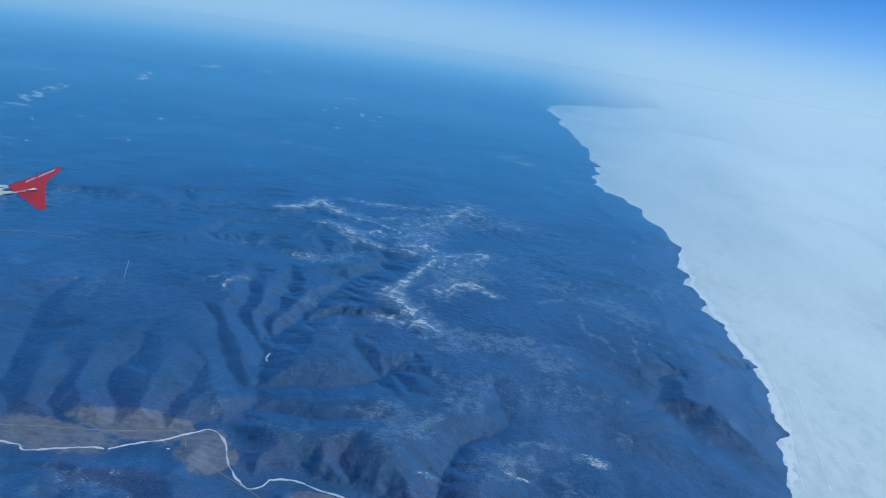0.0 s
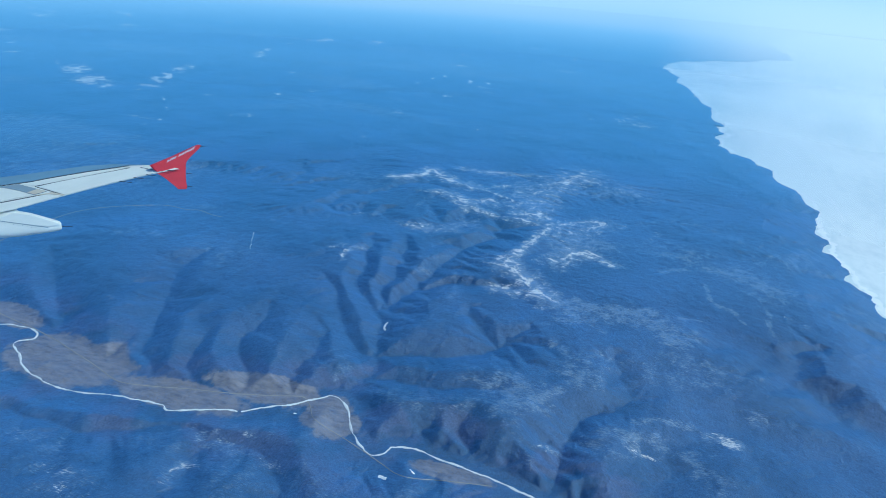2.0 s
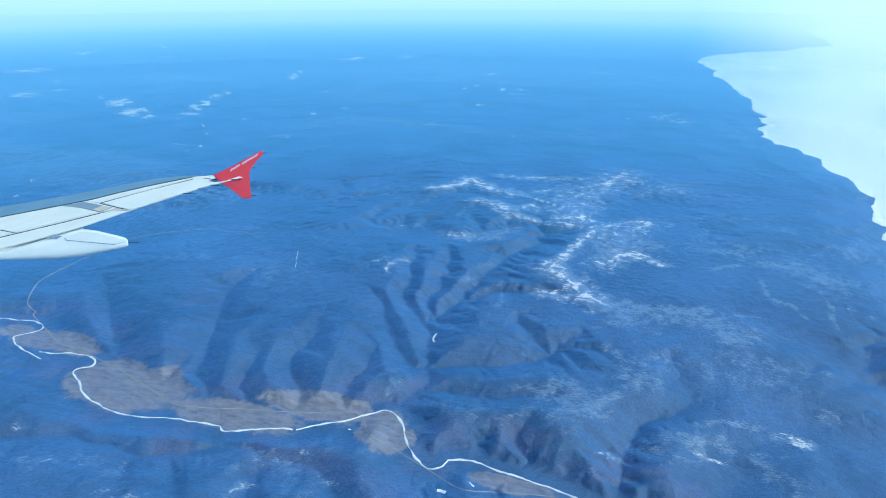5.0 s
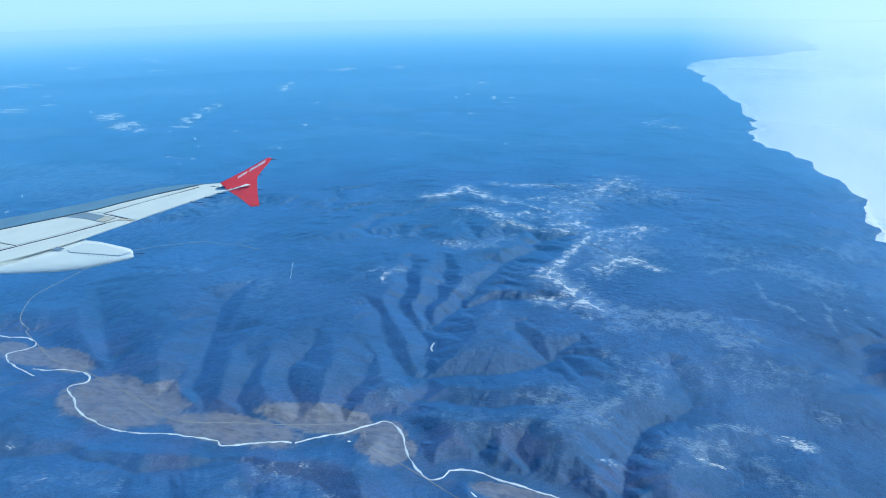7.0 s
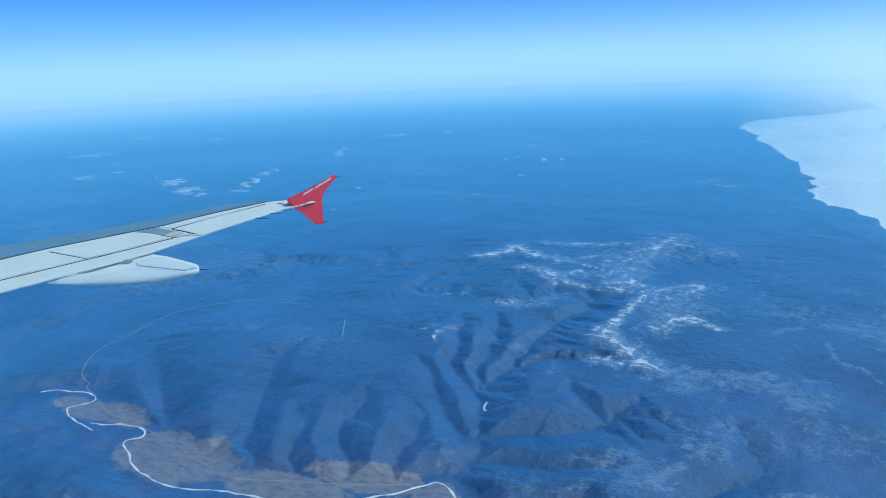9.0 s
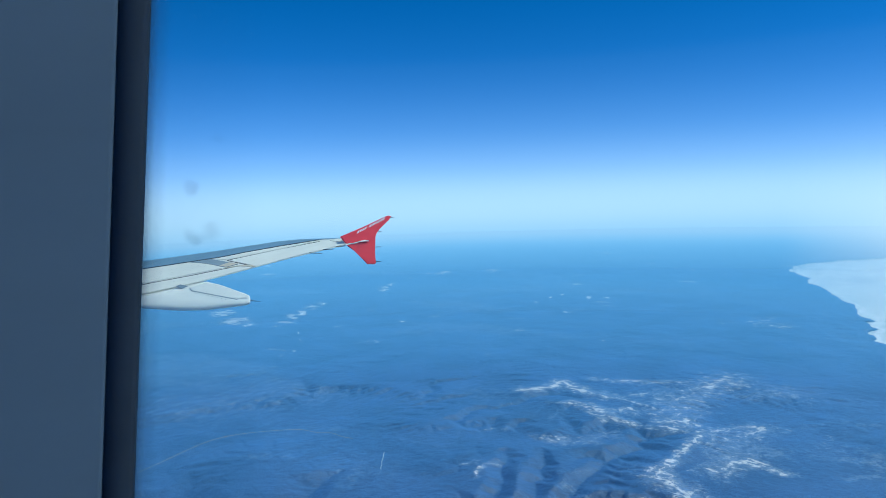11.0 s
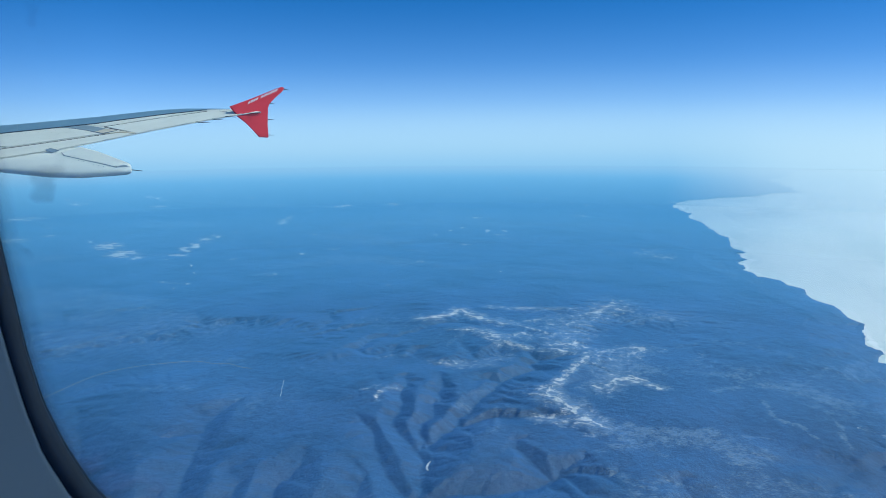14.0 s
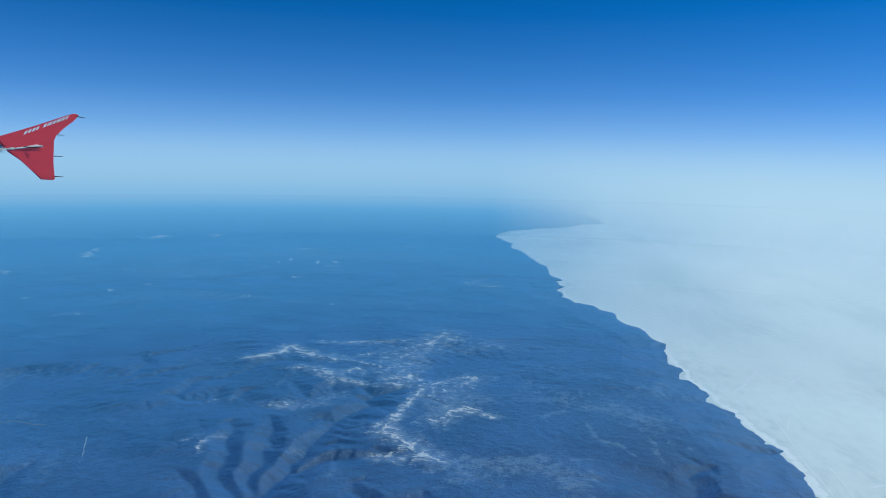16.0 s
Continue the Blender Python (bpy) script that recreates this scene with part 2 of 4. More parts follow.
ROAD = [
    (-128.6, 174.1), (-133.1, 174), (-139, 176.3), (-142.2, 173.8), (-150.1, 174.8), (-155, 172.2), (-161, 167.9), (-165.1, 164.4), (-169.8, 158.8), (-171.9, 152.1), (-171.6, 143.4), (-170.9, 134.9),
    (-170.7, 127.3), (-169.6, 121.4), (-165.3, 115.6), (-160.2, 109.9), (-153.1, 107.5), (-154.1, 106.5), (-147.3, 103.5), (-142.4, 101.3), (-137.6, 98.7), (-131.7, 97.4), (-124, 96.6), (-119.6, 95.6),
    (-113.6, 94.4), (-107.3, 92.5), (-101.6, 91), (-96.1, 89.2), (-93.3, 88.2), (-90.4, 87.8), (-84.3, 89.3), (-77.8, 91.6), (-68.3, 93.9), (-59.8, 97.1), (-55.8, 98.9), (-54.3, 98.3),
]
TRACK = [
    (-54.1, 97.9), (-52.6, 96.7), (-51.2, 94.4), (-49.7, 93.2), (-46.5, 92), (-42.6, 90.8), (-38.6, 89.3), (-35.4, 88.1), (-32.4, 86.9), (-29.9, 85.8), (-26.9, 85.8), (-22.3, 87.4),
    (-17.7, 88.6), (-13.2, 89.7),
]
# valleys: line, floor at its two ends, half width of the floor, width of the flank, depth
VALLEYS = [(RIVER_UP[::-1] + RIVER + RIVER_LOW, 0.55, 0.45, 2.2, 6.0, 4.2)]
VALLEYS += [
    ([(-149.5, 101.3), (-112.7, 91.6), (-92.4, 88), (-74.7, 90.1), (-56.9, 94.9)], 0.55, 0.55, 4, 4.5, 4.2),
    ([(-48.1, 102.1), (-48.1, 108.3), (-48.1, 114), (-49.9, 120.7), (-51.9, 127.9), (-53.3, 133.1), (-54.7, 138.7), (-54.5, 144.6), (-52, 151.3), (-47.7, 156.2), (-40.7, 162), (-33.5, 167.9)], 0.6, 4.4, 0.3, 5, 4.4),
    ([(-49.8, 118.7), (-55.3, 121.4), (-62.6, 128.5), (-67.9, 135.9), (-72.5, 144.5), (-77.1, 150.2), (-82.4, 154.2), (-87.7, 156.5)], 0.9, 4.2, 0.1, 4, 3.6),
    ([(-54.5, 135.7), (-60.4, 140.6), (-64.5, 144.6), (-68.5, 151.2), (-70.8, 158.2), (-72.2, 166), (-74.7, 174.2), (-77.5, 183)], 1.1, 4.2, 0.1, 3.5, 3.4),
]
VALLEYS += [
    ([(-54.8, 138), (-59.8, 146.9), (-61.7, 153.4), (-62.5, 160.2), (-64.1, 168.8), (-66.9, 179.4), (-70.2, 188.4)], 1.2, 4.2, 0.1, 3.2, 3.4),
    ([(-52.2, 152), (-51.5, 160.9), (-50.9, 168.1), (-50.1, 178.6), (-46.8, 191.9), (-42.1, 201.4)], 1.6, 4.2, 0.1, 3, 3.2),
    ([(36.9, 156.9), (30.9, 168.7), (25.3, 172.4), (19.6, 178), (14.2, 173.7), (7.6, 184.5), (3.8, 195.7), (-2.7, 215.2), (-7.4, 230.6), (-12.4, 245.1)], 3, 5, 0.2, 11, 0.7),
    ([(-2.7, 88.7), (-4, 96.4), (-4.4, 103.1), (-1.2, 112.6), (2.8, 117.3), (6.4, 120.7), (6.8, 126.3), (6.2, 131.5), (4.3, 136.6), (2.6, 142.4)], 0.8, 4.6, 0.2, 5, 3),
]
VALLEYS += [
    ([(-68.4, 96.4), (-72.8, 103), (-77.1, 111.2), (-78.1, 117.5), (-78.8, 123), (-80.3, 130)], 0.7, 4.2, 0.1, 4, 3.6),
    ([(-94.2, 88.5), (-99.5, 93.7), (-103.2, 99.5), (-103.2, 107.1), (-105.4, 114.9), (-109.4, 121.3), (-110, 127.8), (-115.8, 132.9)], 0.7, 4.2, 0.1, 4.5, 3.4),
    ([(-80.7, 88.6), (-97, 101.8), (-106.2, 119.2), (-114.2, 135.5), (-118.8, 159.4)], 0.7, 4.2, 0.1, 4.5, 3.2),
    ([(-48.5, 108.4), (-41, 111.4), (-30, 114.3), (-20.1, 118.3)], 1.6, 4.4, 0.1, 3, 1.6),
]
VALLEYS += [
    ([(-48.8, 119.4), (-38.3, 122.3), (-26.6, 131.4), (-20.1, 144.7)], 1.8, 4.4, 0.1, 3.4, 1.6),
    ([(-156.4, 202.3), (-142.7, 179.4), (-115.4, 175), (-108.8, 161.2), (-97.7, 151.2), (-88.2, 153.8), (-79.9, 149.6)], 2.2, 3.4, 0.4, 12, 1.8),
    ([(-71.9, 80.8), (-64.9, 79.4), (-59.9, 81.2), (-51, 79.4), (-45, 73.5), (-41, 58.1)], 0.9, 2.6, 0.1, 3.5, 3),
    ([(-130.2, 64.9), (-114.1, 68.1), (-102.1, 72.4), (-88.4, 73.4), (-79.7, 75.2), (-73.8, 79.9)], 2.2, 0.7, 0.1, 4, 3),
]
VALLEYS += [
    ([(8.2, 89.3), (12.6, 100.1), (16.7, 113.7), (25.2, 123.2), (35, 124), (47.7, 123)], 0.8, 2, 0.1, 4.5, 3.4),
    ([(-100.7, 184.4), (-88.8, 194.2), (-67.8, 195.8), (-58.4, 209.1)], 2.6, 4.4, 0.2, 8, 2),
    ([(-186, 133.4), (-184.6, 148.2), (-178, 166), (-157.2, 181.6), (-138, 204.7)], 1, 2.8, 1, 14, 2.2),
    ([(-114.1, 95.7), (-123.6, 102.8), (-131.9, 112.3), (-143.8, 121.7), (-153.2, 130)], 0.8, 4.2, 0.1, 4, 3.2),
]
VALLEYS += [
    ([(-61.1, 102.4), (-62.1, 112), (-63.6, 121.7), (-70.1, 130.5)], 0.8, 4.2, 0.1, 3.2, 3),
    ([(-76.7, 93.1), (-82.8, 99.1), (-86.4, 107.6), (-93.5, 116.1)], 0.8, 4.2, 0.1, 3.4, 3),
    ([(-17.4, 91.6), (-21.8, 99.5), (-23, 110)], 0.8, 4.6, 0.1, 3, 2.6),
]
# ridges: line, extra height, half width
RIDGES = [
    ([(-96.6, 246.4), (-92.2, 250.6), (-88.3, 256.3), (-87.2, 263.9), (-80.8, 258), (-74.8, 254), (-69.4, 251.6), (-64.8, 249.9), (-57, 247.8), (-46.6, 242.2)], 1.6, 8),
    ([(-81.8, 234.9), (-74.3, 236.7), (-69.8, 236.7), (-62.6, 230.5), (-55.4, 223.4), (-48.8, 222.4), (-42.5, 222.6), (-35.3, 222.5)], 1.4, 7),
    ([(-76.7, 273.1), (-68.1, 273.2), (-56.1, 275.2), (-41.3, 281.3)], 1, 9),
    ([(-39.7, 235.2), (-39.2, 249.9), (-39.1, 261.8), (-34.2, 274), (-29.6, 283), (-26.8, 294.5), (-21.8, 285.8), (-16.7, 281.2), (-7.8, 281.6), (-2.3, 278.4)], 1.7, 15),
    ([(-28, 223.1), (-29.5, 208.3), (-31.5, 201.3), (-33.1, 194.3), (-34.2, 188.2), (-34.7, 183.4), (-29.5, 178.7), (-26.5, 175.3), (-22.2, 168.2), (-18.8, 165.8)], 1.6, 7),
    ([(-33.4, 165.2), (-27.3, 165.2), (-22, 166.5)], 0.9, 6),
    ([(-21.4, 213.9), (-16.9, 222.5), (-10.7, 232.6)], 0.8, 9),
]
RIDGES += [
    ([(-19.8, 194.2), (-14, 203.6), (-11.3, 202.1), (-3.5, 199.1)], 0.5, 6),
    ([(-73.4, 198.4), (-62.5, 199.6), (-58.3, 202.8), (-53.1, 211.7)], 0.8, 6),
    ([(-82.8, 170.2), (-79.7, 164.3), (-79, 160)], 0.5, 4),
    ([(-28.5, 187.1), (-25.8, 177.1), (-21, 169.1), (-16.2, 165.1)], 0.6, 8),
    ([(-46.9, 114.9), (-36, 114.8), (-23.1, 116.3)], 0.7, 2.5),
    ([(13, 112.9), (18.1, 109.8), (23.2, 106.8)], 0.6, 4),
    ([(13, 247.4), (25.3, 254.6), (34.8, 243.1), (43.3, 234)], 0.8, 9),
    ([(24.3, 189.9), (31.4, 181.4), (38.5, 181.1), (42.2, 171.5)], 0.9, 6),
]
# lingering snow: line, width, strength
SNOW_LINES = [
    ([(-96.6, 246.4), (-92.2, 250.6), (-88.3, 256.3), (-87.2, 263.9), (-80.8, 258), (-74.8, 254), (-69.4, 251.6), (-64.8, 249.9)], 2.2, 1),
    ([(-64.8, 249.9), (-57, 247.8), (-47.9, 243.2), (-45.3, 241.2)], 1.8, 0.55),
    ([(-76.7, 273.1), (-68.1, 273.2), (-56.1, 275.2), (-41.3, 281.3)], 1.8, 0.75),
    ([(-81.8, 234.9), (-74.3, 236.7)], 1.2, 0.5),
    ([(-74.3, 236.7), (-69.8, 236.7), (-62.6, 230.5), (-55.4, 223.4)], 2, 1),
    ([(-55.4, 223.4), (-48.8, 222.4), (-42.5, 222.6), (-35.3, 222.5), (-28.4, 223)], 1.8, 0.65),
]
SNOW_LINES += [
    ([(-73.4, 198.4), (-67, 197.9), (-62.2, 198.6), (-58.3, 202.8), (-55.6, 207.8), (-53.1, 211.7)], 2, 0.6),
    ([(-40.3, 238.5), (-39.2, 249.9), (-39.1, 261.8), (-34.2, 274), (-29.6, 283), (-26.8, 294.5)], 6, 0.62),
    ([(-28.3, 291.1), (-26.8, 294.5), (-24.1, 289.7), (-21.8, 285.8)], 2.4, 0.8),
    ([(-21.8, 285.8), (-16.7, 281.2), (-7.8, 281.6), (-2.3, 278.4)], 6, 0.42),
    ([(-39.5, 228.7), (-35.9, 231.8), (-33.1, 227.6)], 2.4, 0.95),
    ([(-28, 223.1), (-28.4, 217.1), (-29.5, 208.3), (-31.5, 201.3), (-33.1, 194.3), (-34.2, 188.2), (-34.7, 183.4)], 1, 1.15),
]
SNOW_LINES += [
    ([(-34.7, 183.4), (-32.3, 179.9), (-29.5, 178.7), (-26.5, 175.3), (-24.2, 171.3), (-22.2, 168.2), (-18.8, 165.8)], 2.5, 1),
    ([(-33.4, 165.2), (-30.7, 165.8), (-27.3, 165.2), (-24.5, 167.4), (-22, 166.5)], 1.4, 0.95),
    ([(-24.1, 213), (-17.6, 219.9), (-13.7, 227.2), (-10.4, 233.3)], 3.4, 0.62),
    ([(-25.5, 222.8), (-19.6, 229.3), (-10.9, 234.4)], 2.2, 0.6),
    ([(-20.4, 192.1), (-17.1, 200), (-14, 203.6), (-11.3, 202.1)], 2.6, 0.9),
    ([(-11.3, 202.1), (-7.7, 199.5), (-3.5, 198.7)], 1.2, 1.1),
    ([(-57, 234.4), (-55, 237.9), (-51.6, 234.8)], 1.6, 0.75),
    ([(-54.4, 256.6), (-50.5, 260.4), (-44.8, 261.5)], 1.8, 0.7),
    ([(-78.8, 162.1), (-81.1, 165.1), (-81.2, 168.2), (-80.3, 170.4)], 0.5, 0.9),
    ([(-84.9, 169.7), (-82, 172.6), (-77, 172.4)], 0.9, 0.5),
    ([(23, 120.2), (25.6, 121.4)], 0.6, 0.6),
    ([(25.6, 121.2), (27.5, 120.6), (28.6, 119.6)], 0.55, 1.1),
    ([(9, 111.3), (10.2, 109.7), (11.4, 108.8), (13.1, 107.9)], 0.45, 0.95),
    ([(-7.5, 104.1), (-6.5, 103.8), (-5, 102.7)], 0.4, 1),
]
SNOW_LINES += [
    ([(-64.9, 70), (-64.4, 71.7), (-63.6, 73)], 0.9, 0.52),
    ([(-62.5, 85.8), (-60.2, 85.1), (-56.7, 84.3)], 0.55, 0.45),
    ([(-62.3, 81.2), (-57.8, 79.7), (-53, 79.2), (-47.6, 79.6)], 0.8, 0.29),
    ([(-68.5, 81.3), (-65.8, 81), (-63.7, 81.5)], 1, 0.33),
    ([(-85.8, 64.6), (-82.3, 63), (-77.5, 60.7), (-74.3, 59.3)], 2, 0.33),
    ([(-104.6, 64.9), (-102, 65.2)], 0.8, 0.39),
    ([(-116.9, 72.1), (-114.7, 72.1)], 0.8, 0.45),
    ([(-104.4, 65.8), (-100.6, 66.6)], 0.8, 0.36),
    ([(-95.9, 67.1), (-94.3, 68.6)], 0.8, 0.29),
    ([(-93.4, 196.7), (-90.3, 199.7), (-87.4, 202)], 1, 0.45),
    ([(-75.9, 216.3), (-75.8, 223.2), (-76.8, 227.8)], 0.8, 0.29),
    ([(32.4, 279), (36.1, 288.4)], 0.8, 0.33),
    ([(6.2, 217.3), (7.2, 226.9), (8.3, 235)], 0.8, 0.33),
    ([(44.8, 185.7), (47.1, 183.6), (49.3, 182)], 0.7, 0.33),
]
# open stony slopes: line, width, strength
BARE_LINES = [
    ([(-16.9, 162.2), (-9.9, 166.2), (-2.6, 165.3), (4.1, 169.7), (9.5, 169.7)], 3.6, 1),
    ([(9.5, 169.7), (12, 161.4), (15, 154.9)], 2.6, 1),
    ([(-14.6, 153.7), (-6.5, 158.2), (-2.4, 154.9)], 2.2, 0.8),
    ([(-11.6, 141.3), (-4.5, 137.1), (2.6, 141)], 2.4, 0.7),
    ([(-26.8, 119.3), (-18.1, 117.5), (-11.6, 119.3), (-8, 123.3)], 2.2, 0.95),
    ([(12.3, 216.3), (19.4, 213.8)], 3, 0.9),
    ([(25.3, 210.1), (31.1, 207.4), (36.8, 205.7), (43.2, 200.6)], 4.2, 0.95),
    ([(9.9, 200), (17.5, 205)], 2.2, 0.8),
    ([(23.6, 196.1), (25, 186.5), (30.9, 179.3), (33.1, 175.9)], 1, 0.9),
    ([(37.9, 192.8), (40.3, 186), (39.8, 170.7)], 0.9, 0.75),
]
BARE_LINES += [
    ([(3, 112.6), (9, 113.3), (14, 113)], 1.6, 0.95),
    ([(14, 113), (18.9, 111.3), (23.3, 108), (25.6, 104.5)], 2.6, 0.6),
    ([(8, 119.4), (14.4, 122.4), (20.6, 121.8)], 1.4, 0.85),
    ([(31.1, 130.5), (34.5, 129.7)], 1.3, 0.85),
    ([(17.2, 169.6), (23, 171.5)], 0.9, 0.7),
    ([(15.7, 146.9), (20.2, 145.9), (24.6, 143.6)], 1.6, 0.6),
    ([(-8.7, 213.1), (-15.9, 213.2), (-20.2, 203.8)], 7, 0.9),
    ([(-37.9, 242.9), (-33.3, 268.2), (-26.8, 279.5)], 8, 0.85),
    ([(-17.9, 269.7), (-3.2, 276.4)], 8, 0.75),
    ([(-24.2, 171.3), (-18.6, 164.1)], 4, 0.8),
    ([(2.4, 240.3), (11.4, 250.3), (25.9, 249.3), (35.7, 240.3)], 3.5, 0.5),
    ([(-158.2, 166.1), (-148.2, 177.8), (-132.7, 179.7)], 6, 0.35),
    ([(-148.4, 149), (-137.9, 152.5)], 4, 0.5),
    ([(-112, 181.1), (-98.9, 180.6)], 5, 0.35),
    ([(-56.1, 167.4), (-49.2, 161.8), (-47, 166.7)], 2.2, 0.5),
    ([(12.9, 107.7), (24.3, 118)], 2.2, 0.45),
]
# open stony slopes: centre, radius along x, radius along y, strength
OPEN_SLOPES = [
    (2.4, 163.8, 9, 6, 1), (16.2, 159.1, 6, 7, 1), (9.9, 164.5, 9, 6, 1), (-18.1, 121.3, 9, 4, 1), (-14.4, 115.6, 7, 3, 1.1), (-5.1, 131.2, 6, 5, 0.9),
    (13, 114.8, 6, 3, 0.7), (19.1, 111.7, 4, 3, 0.62), (23.2, 107.7, 5, 4, 0.62), (34, 130.8, 4, 2.5, 0.9), (35.3, 209.5, 9, 9, 0.8), (42.8, 200, 9, 9, 0.8),
    (19.4, 216.2, 5, 10, 0.7), (-9.3, 163.1, 8, 7, 0.9), (22.5, 147.8, 4, 6, 0.8), (20.9, 160.9, 4, 6, 0.8), (3.1, 107.7, 6, 3, 0.9), (-1.8, 138.4, 5, 5, 0.8),
]
OPEN_SLOPES += [
    (-110.1, 152.4, 16, 12, 0.5), (-70.9, 77, 9, 3, 0.5), (-103.2, 65.5, 9, 4, 0.55), (-91.3, 68.2, 8, 3, 0.55), (-58.9, 79.2, 6, 2.5, 0.55),
]
# meadows on the valley floor and pale larch slopes: centre, radii, strength
MEADOWS = [
    (-111.6, 90, 7, 6, 1), (-103.2, 90.5, 9, 5, 1), (-104.3, 87, 8, 4, 1), (-101.4, 93.2, 4, 5, 0.9), (-80.7, 88.2, 10, 2.8, 0.95), (-75.4, 90.1, 9, 3, 1),
    (-65.2, 97.6, 9, 3.2, 1), (-61.2, 99.7, 7, 2.6, 1), (-57.9, 98.2, 5, 2, 0.9), (-48.7, 96.7, 3.6, 3.6, 1), (-45.6, 93.7, 3.4, 3.4, 1), (-49.3, 94.2, 3, 3, 0.9),
    (-22.4, 89.7, 5, 1.6, 0.9), (-18.1, 90.2, 4, 1.3, 0.8), (-140.8, 97.6, 7, 3, 0.9), (-133.9, 99.4, 6, 3, 0.95), (-128.6, 97.7, 5, 2.5, 0.9), (-149.7, 98.9, 4, 2.5, 0.8),
]
MEADOWS += [
    (-118.5, 124.9, 6, 6, 0.27), (-117.9, 115.3, 4, 5, 0.27), (-69.3, 112.8, 4, 4, 0.27), (1.5, 125.3, 6, 6, 0.22), (-7.7, 113.4, 7, 7, 0.2), (-43.6, 125.4, 5, 4, 0.2),
    (-49.8, 142, 4, 4, 0.2), (-13.7, 97.4, 5, 4, 0.22),
]
# far clearings under snow: bearing, distance, half width in degrees, half depth as a share of the distance, strength
CLEARINGS = [
    (-46.34, 517, 0.86, 0.033, 0.9), (-45.41, 475, 1, 0.03, 1), (-44.44, 452, 0.48, 0.014, 0.8), (-47.47, 546, 0.23, 0.017, 0.8), (-40.86, 475, 0.42, 0.026, 0.9), (-40.2, 490, 0.39, 0.022, 1),
    (-39.23, 515, 0.69, 0.029, 0.55), (-38.52, 529, 0.43, 0.024, 0.7), (-41.29, 469, 0.17, 0.01, 0.7), (-40.5, 411, 0.12, 0.013, 0.9), (-40.28, 385, 0.11, 0.021, 0.6), (-40.91, 359, 0.22, 0.008, 0.6),
    (-42, 351, 0.17, 0.007, 0.5), (-33.11, 617, 0.43, 0.018, 0.8), (-32.5, 638, 0.25, 0.022, 0.7), (-28.67, 731, 0.86, 0.017, 0.7), (-27.82, 736, 0.47, 0.026, 1), (-23.81, 750, 0.72, 0.013, 0.8),
]
CLEARINGS += [
    (-42.93, 965, 0.49, 0.023, 0.8), (-42.49, 939, 0.25, 0.022, 0.8), (-50.16, 658, 0.29, 0.013, 0.6), (-47.55, 955, 0.6, 0.021, 0.5), (-48.66, 995, 0.3, 0.022, 0.6), (-42.4, 439, 0.33, 0.007, 0.5),
    (-31.76, 431, 0.35, 0.01, 0.6), (-29.01, 445, 0.48, 0.01, 0.6), (-34.25, 485, 0.56, 0.016, 0.4), (-30.85, 690, 0.29, 0.012, 0.5), (-20.28, 498, 0.25, 0.012, 0.6), (-21.71, 391, 0.6, 0.018, 0.35),
    (-34.43, 369, 1.39, 0.02, 0.3), (-36.97, 549, 0.26, 0.009, 0.6), (-30.54, 517, 0.28, 0.009, 0.4), (-27.44, 948, 0.37, 0.024, 0.5), (-15.79, 523, 0.19, 0.015, 1), (-14.36, 522, 0.24, 0.009, 0.8),
]
CLEARINGS += [
    (-17.95, 542, 0.2, 0.008, 0.7), (-18.91, 524, 0.2, 0.008, 0.7), (-17.58, 455, 0.49, 0.011, 0.6), (-14.77, 361, 0.15, 0.008, 0.7), (-16.73, 683, 0.58, 0.016, 0.4), (-13.88, 993, 1.4, 0.025, 0.45),
    (-7.47, 736, 0.1, 0.017, 0.7), (-2.66, 433, 1.25, 0.038, 0.36), (-1.02, 423, 1.03, 0.028, 0.4), (-5.09, 430, 0.97, 0.029, 0.25), (-37.73, 1062, 0.35, 0.02, 0.5), (-39.19, 1323, 0.86, 0.023, 0.6),
    (-37.04, 1249, 0.53, 0.02, 0.5), (-8.72, 752, 0.24, 0.011, 0.4), (1.93, 394, 0.56, 0.006, 0.4), (-48.08, 904, 0.73, 0.025, 0.9), (-51.88, 747, 1.39, 0.026, 0.7), (-52.4, 587, 1.04, 0.031, 0.6),
]
CLEARINGS += [
    (-50.23, 598, 0.43, 0.011, 0.7), (-42.55, 811, 0.57, 0.016, 0.8), (-40.99, 1538, 0.65, 0.027, 0.5), (-30.71, 2517, 0.61, 0.194, 0.7), (-2.94, 2191, 0.49, 0.06, 0.9), (-35.42, 886, 0.42, 0.013, 0.5),
    (-32.78, 1177, 0.6, 0.019, 0.5), (-38.68, 1067, 0.58, 0.016, 0.5), (-46.96, 1161, 0.59, 0.017, 0.5), (-50.22, 1160, 0.7, 0.022, 0.5), (-23.9, 728, 0.57, 0.008, 0.6), (-24.52, 329, 0.31, 0.007, 0.5),
    (-53.23, 325, 0.1, 0.012, 0.7), (-54.39, 306, 0.29, 0.005, 0.4), (-48.11, 343, 0.62, 0.006, 0.35), (-42.59, 327, 0.43, 0.007, 0.35), (-33.1, 599, 0.39, 0.018, 0.9),
]
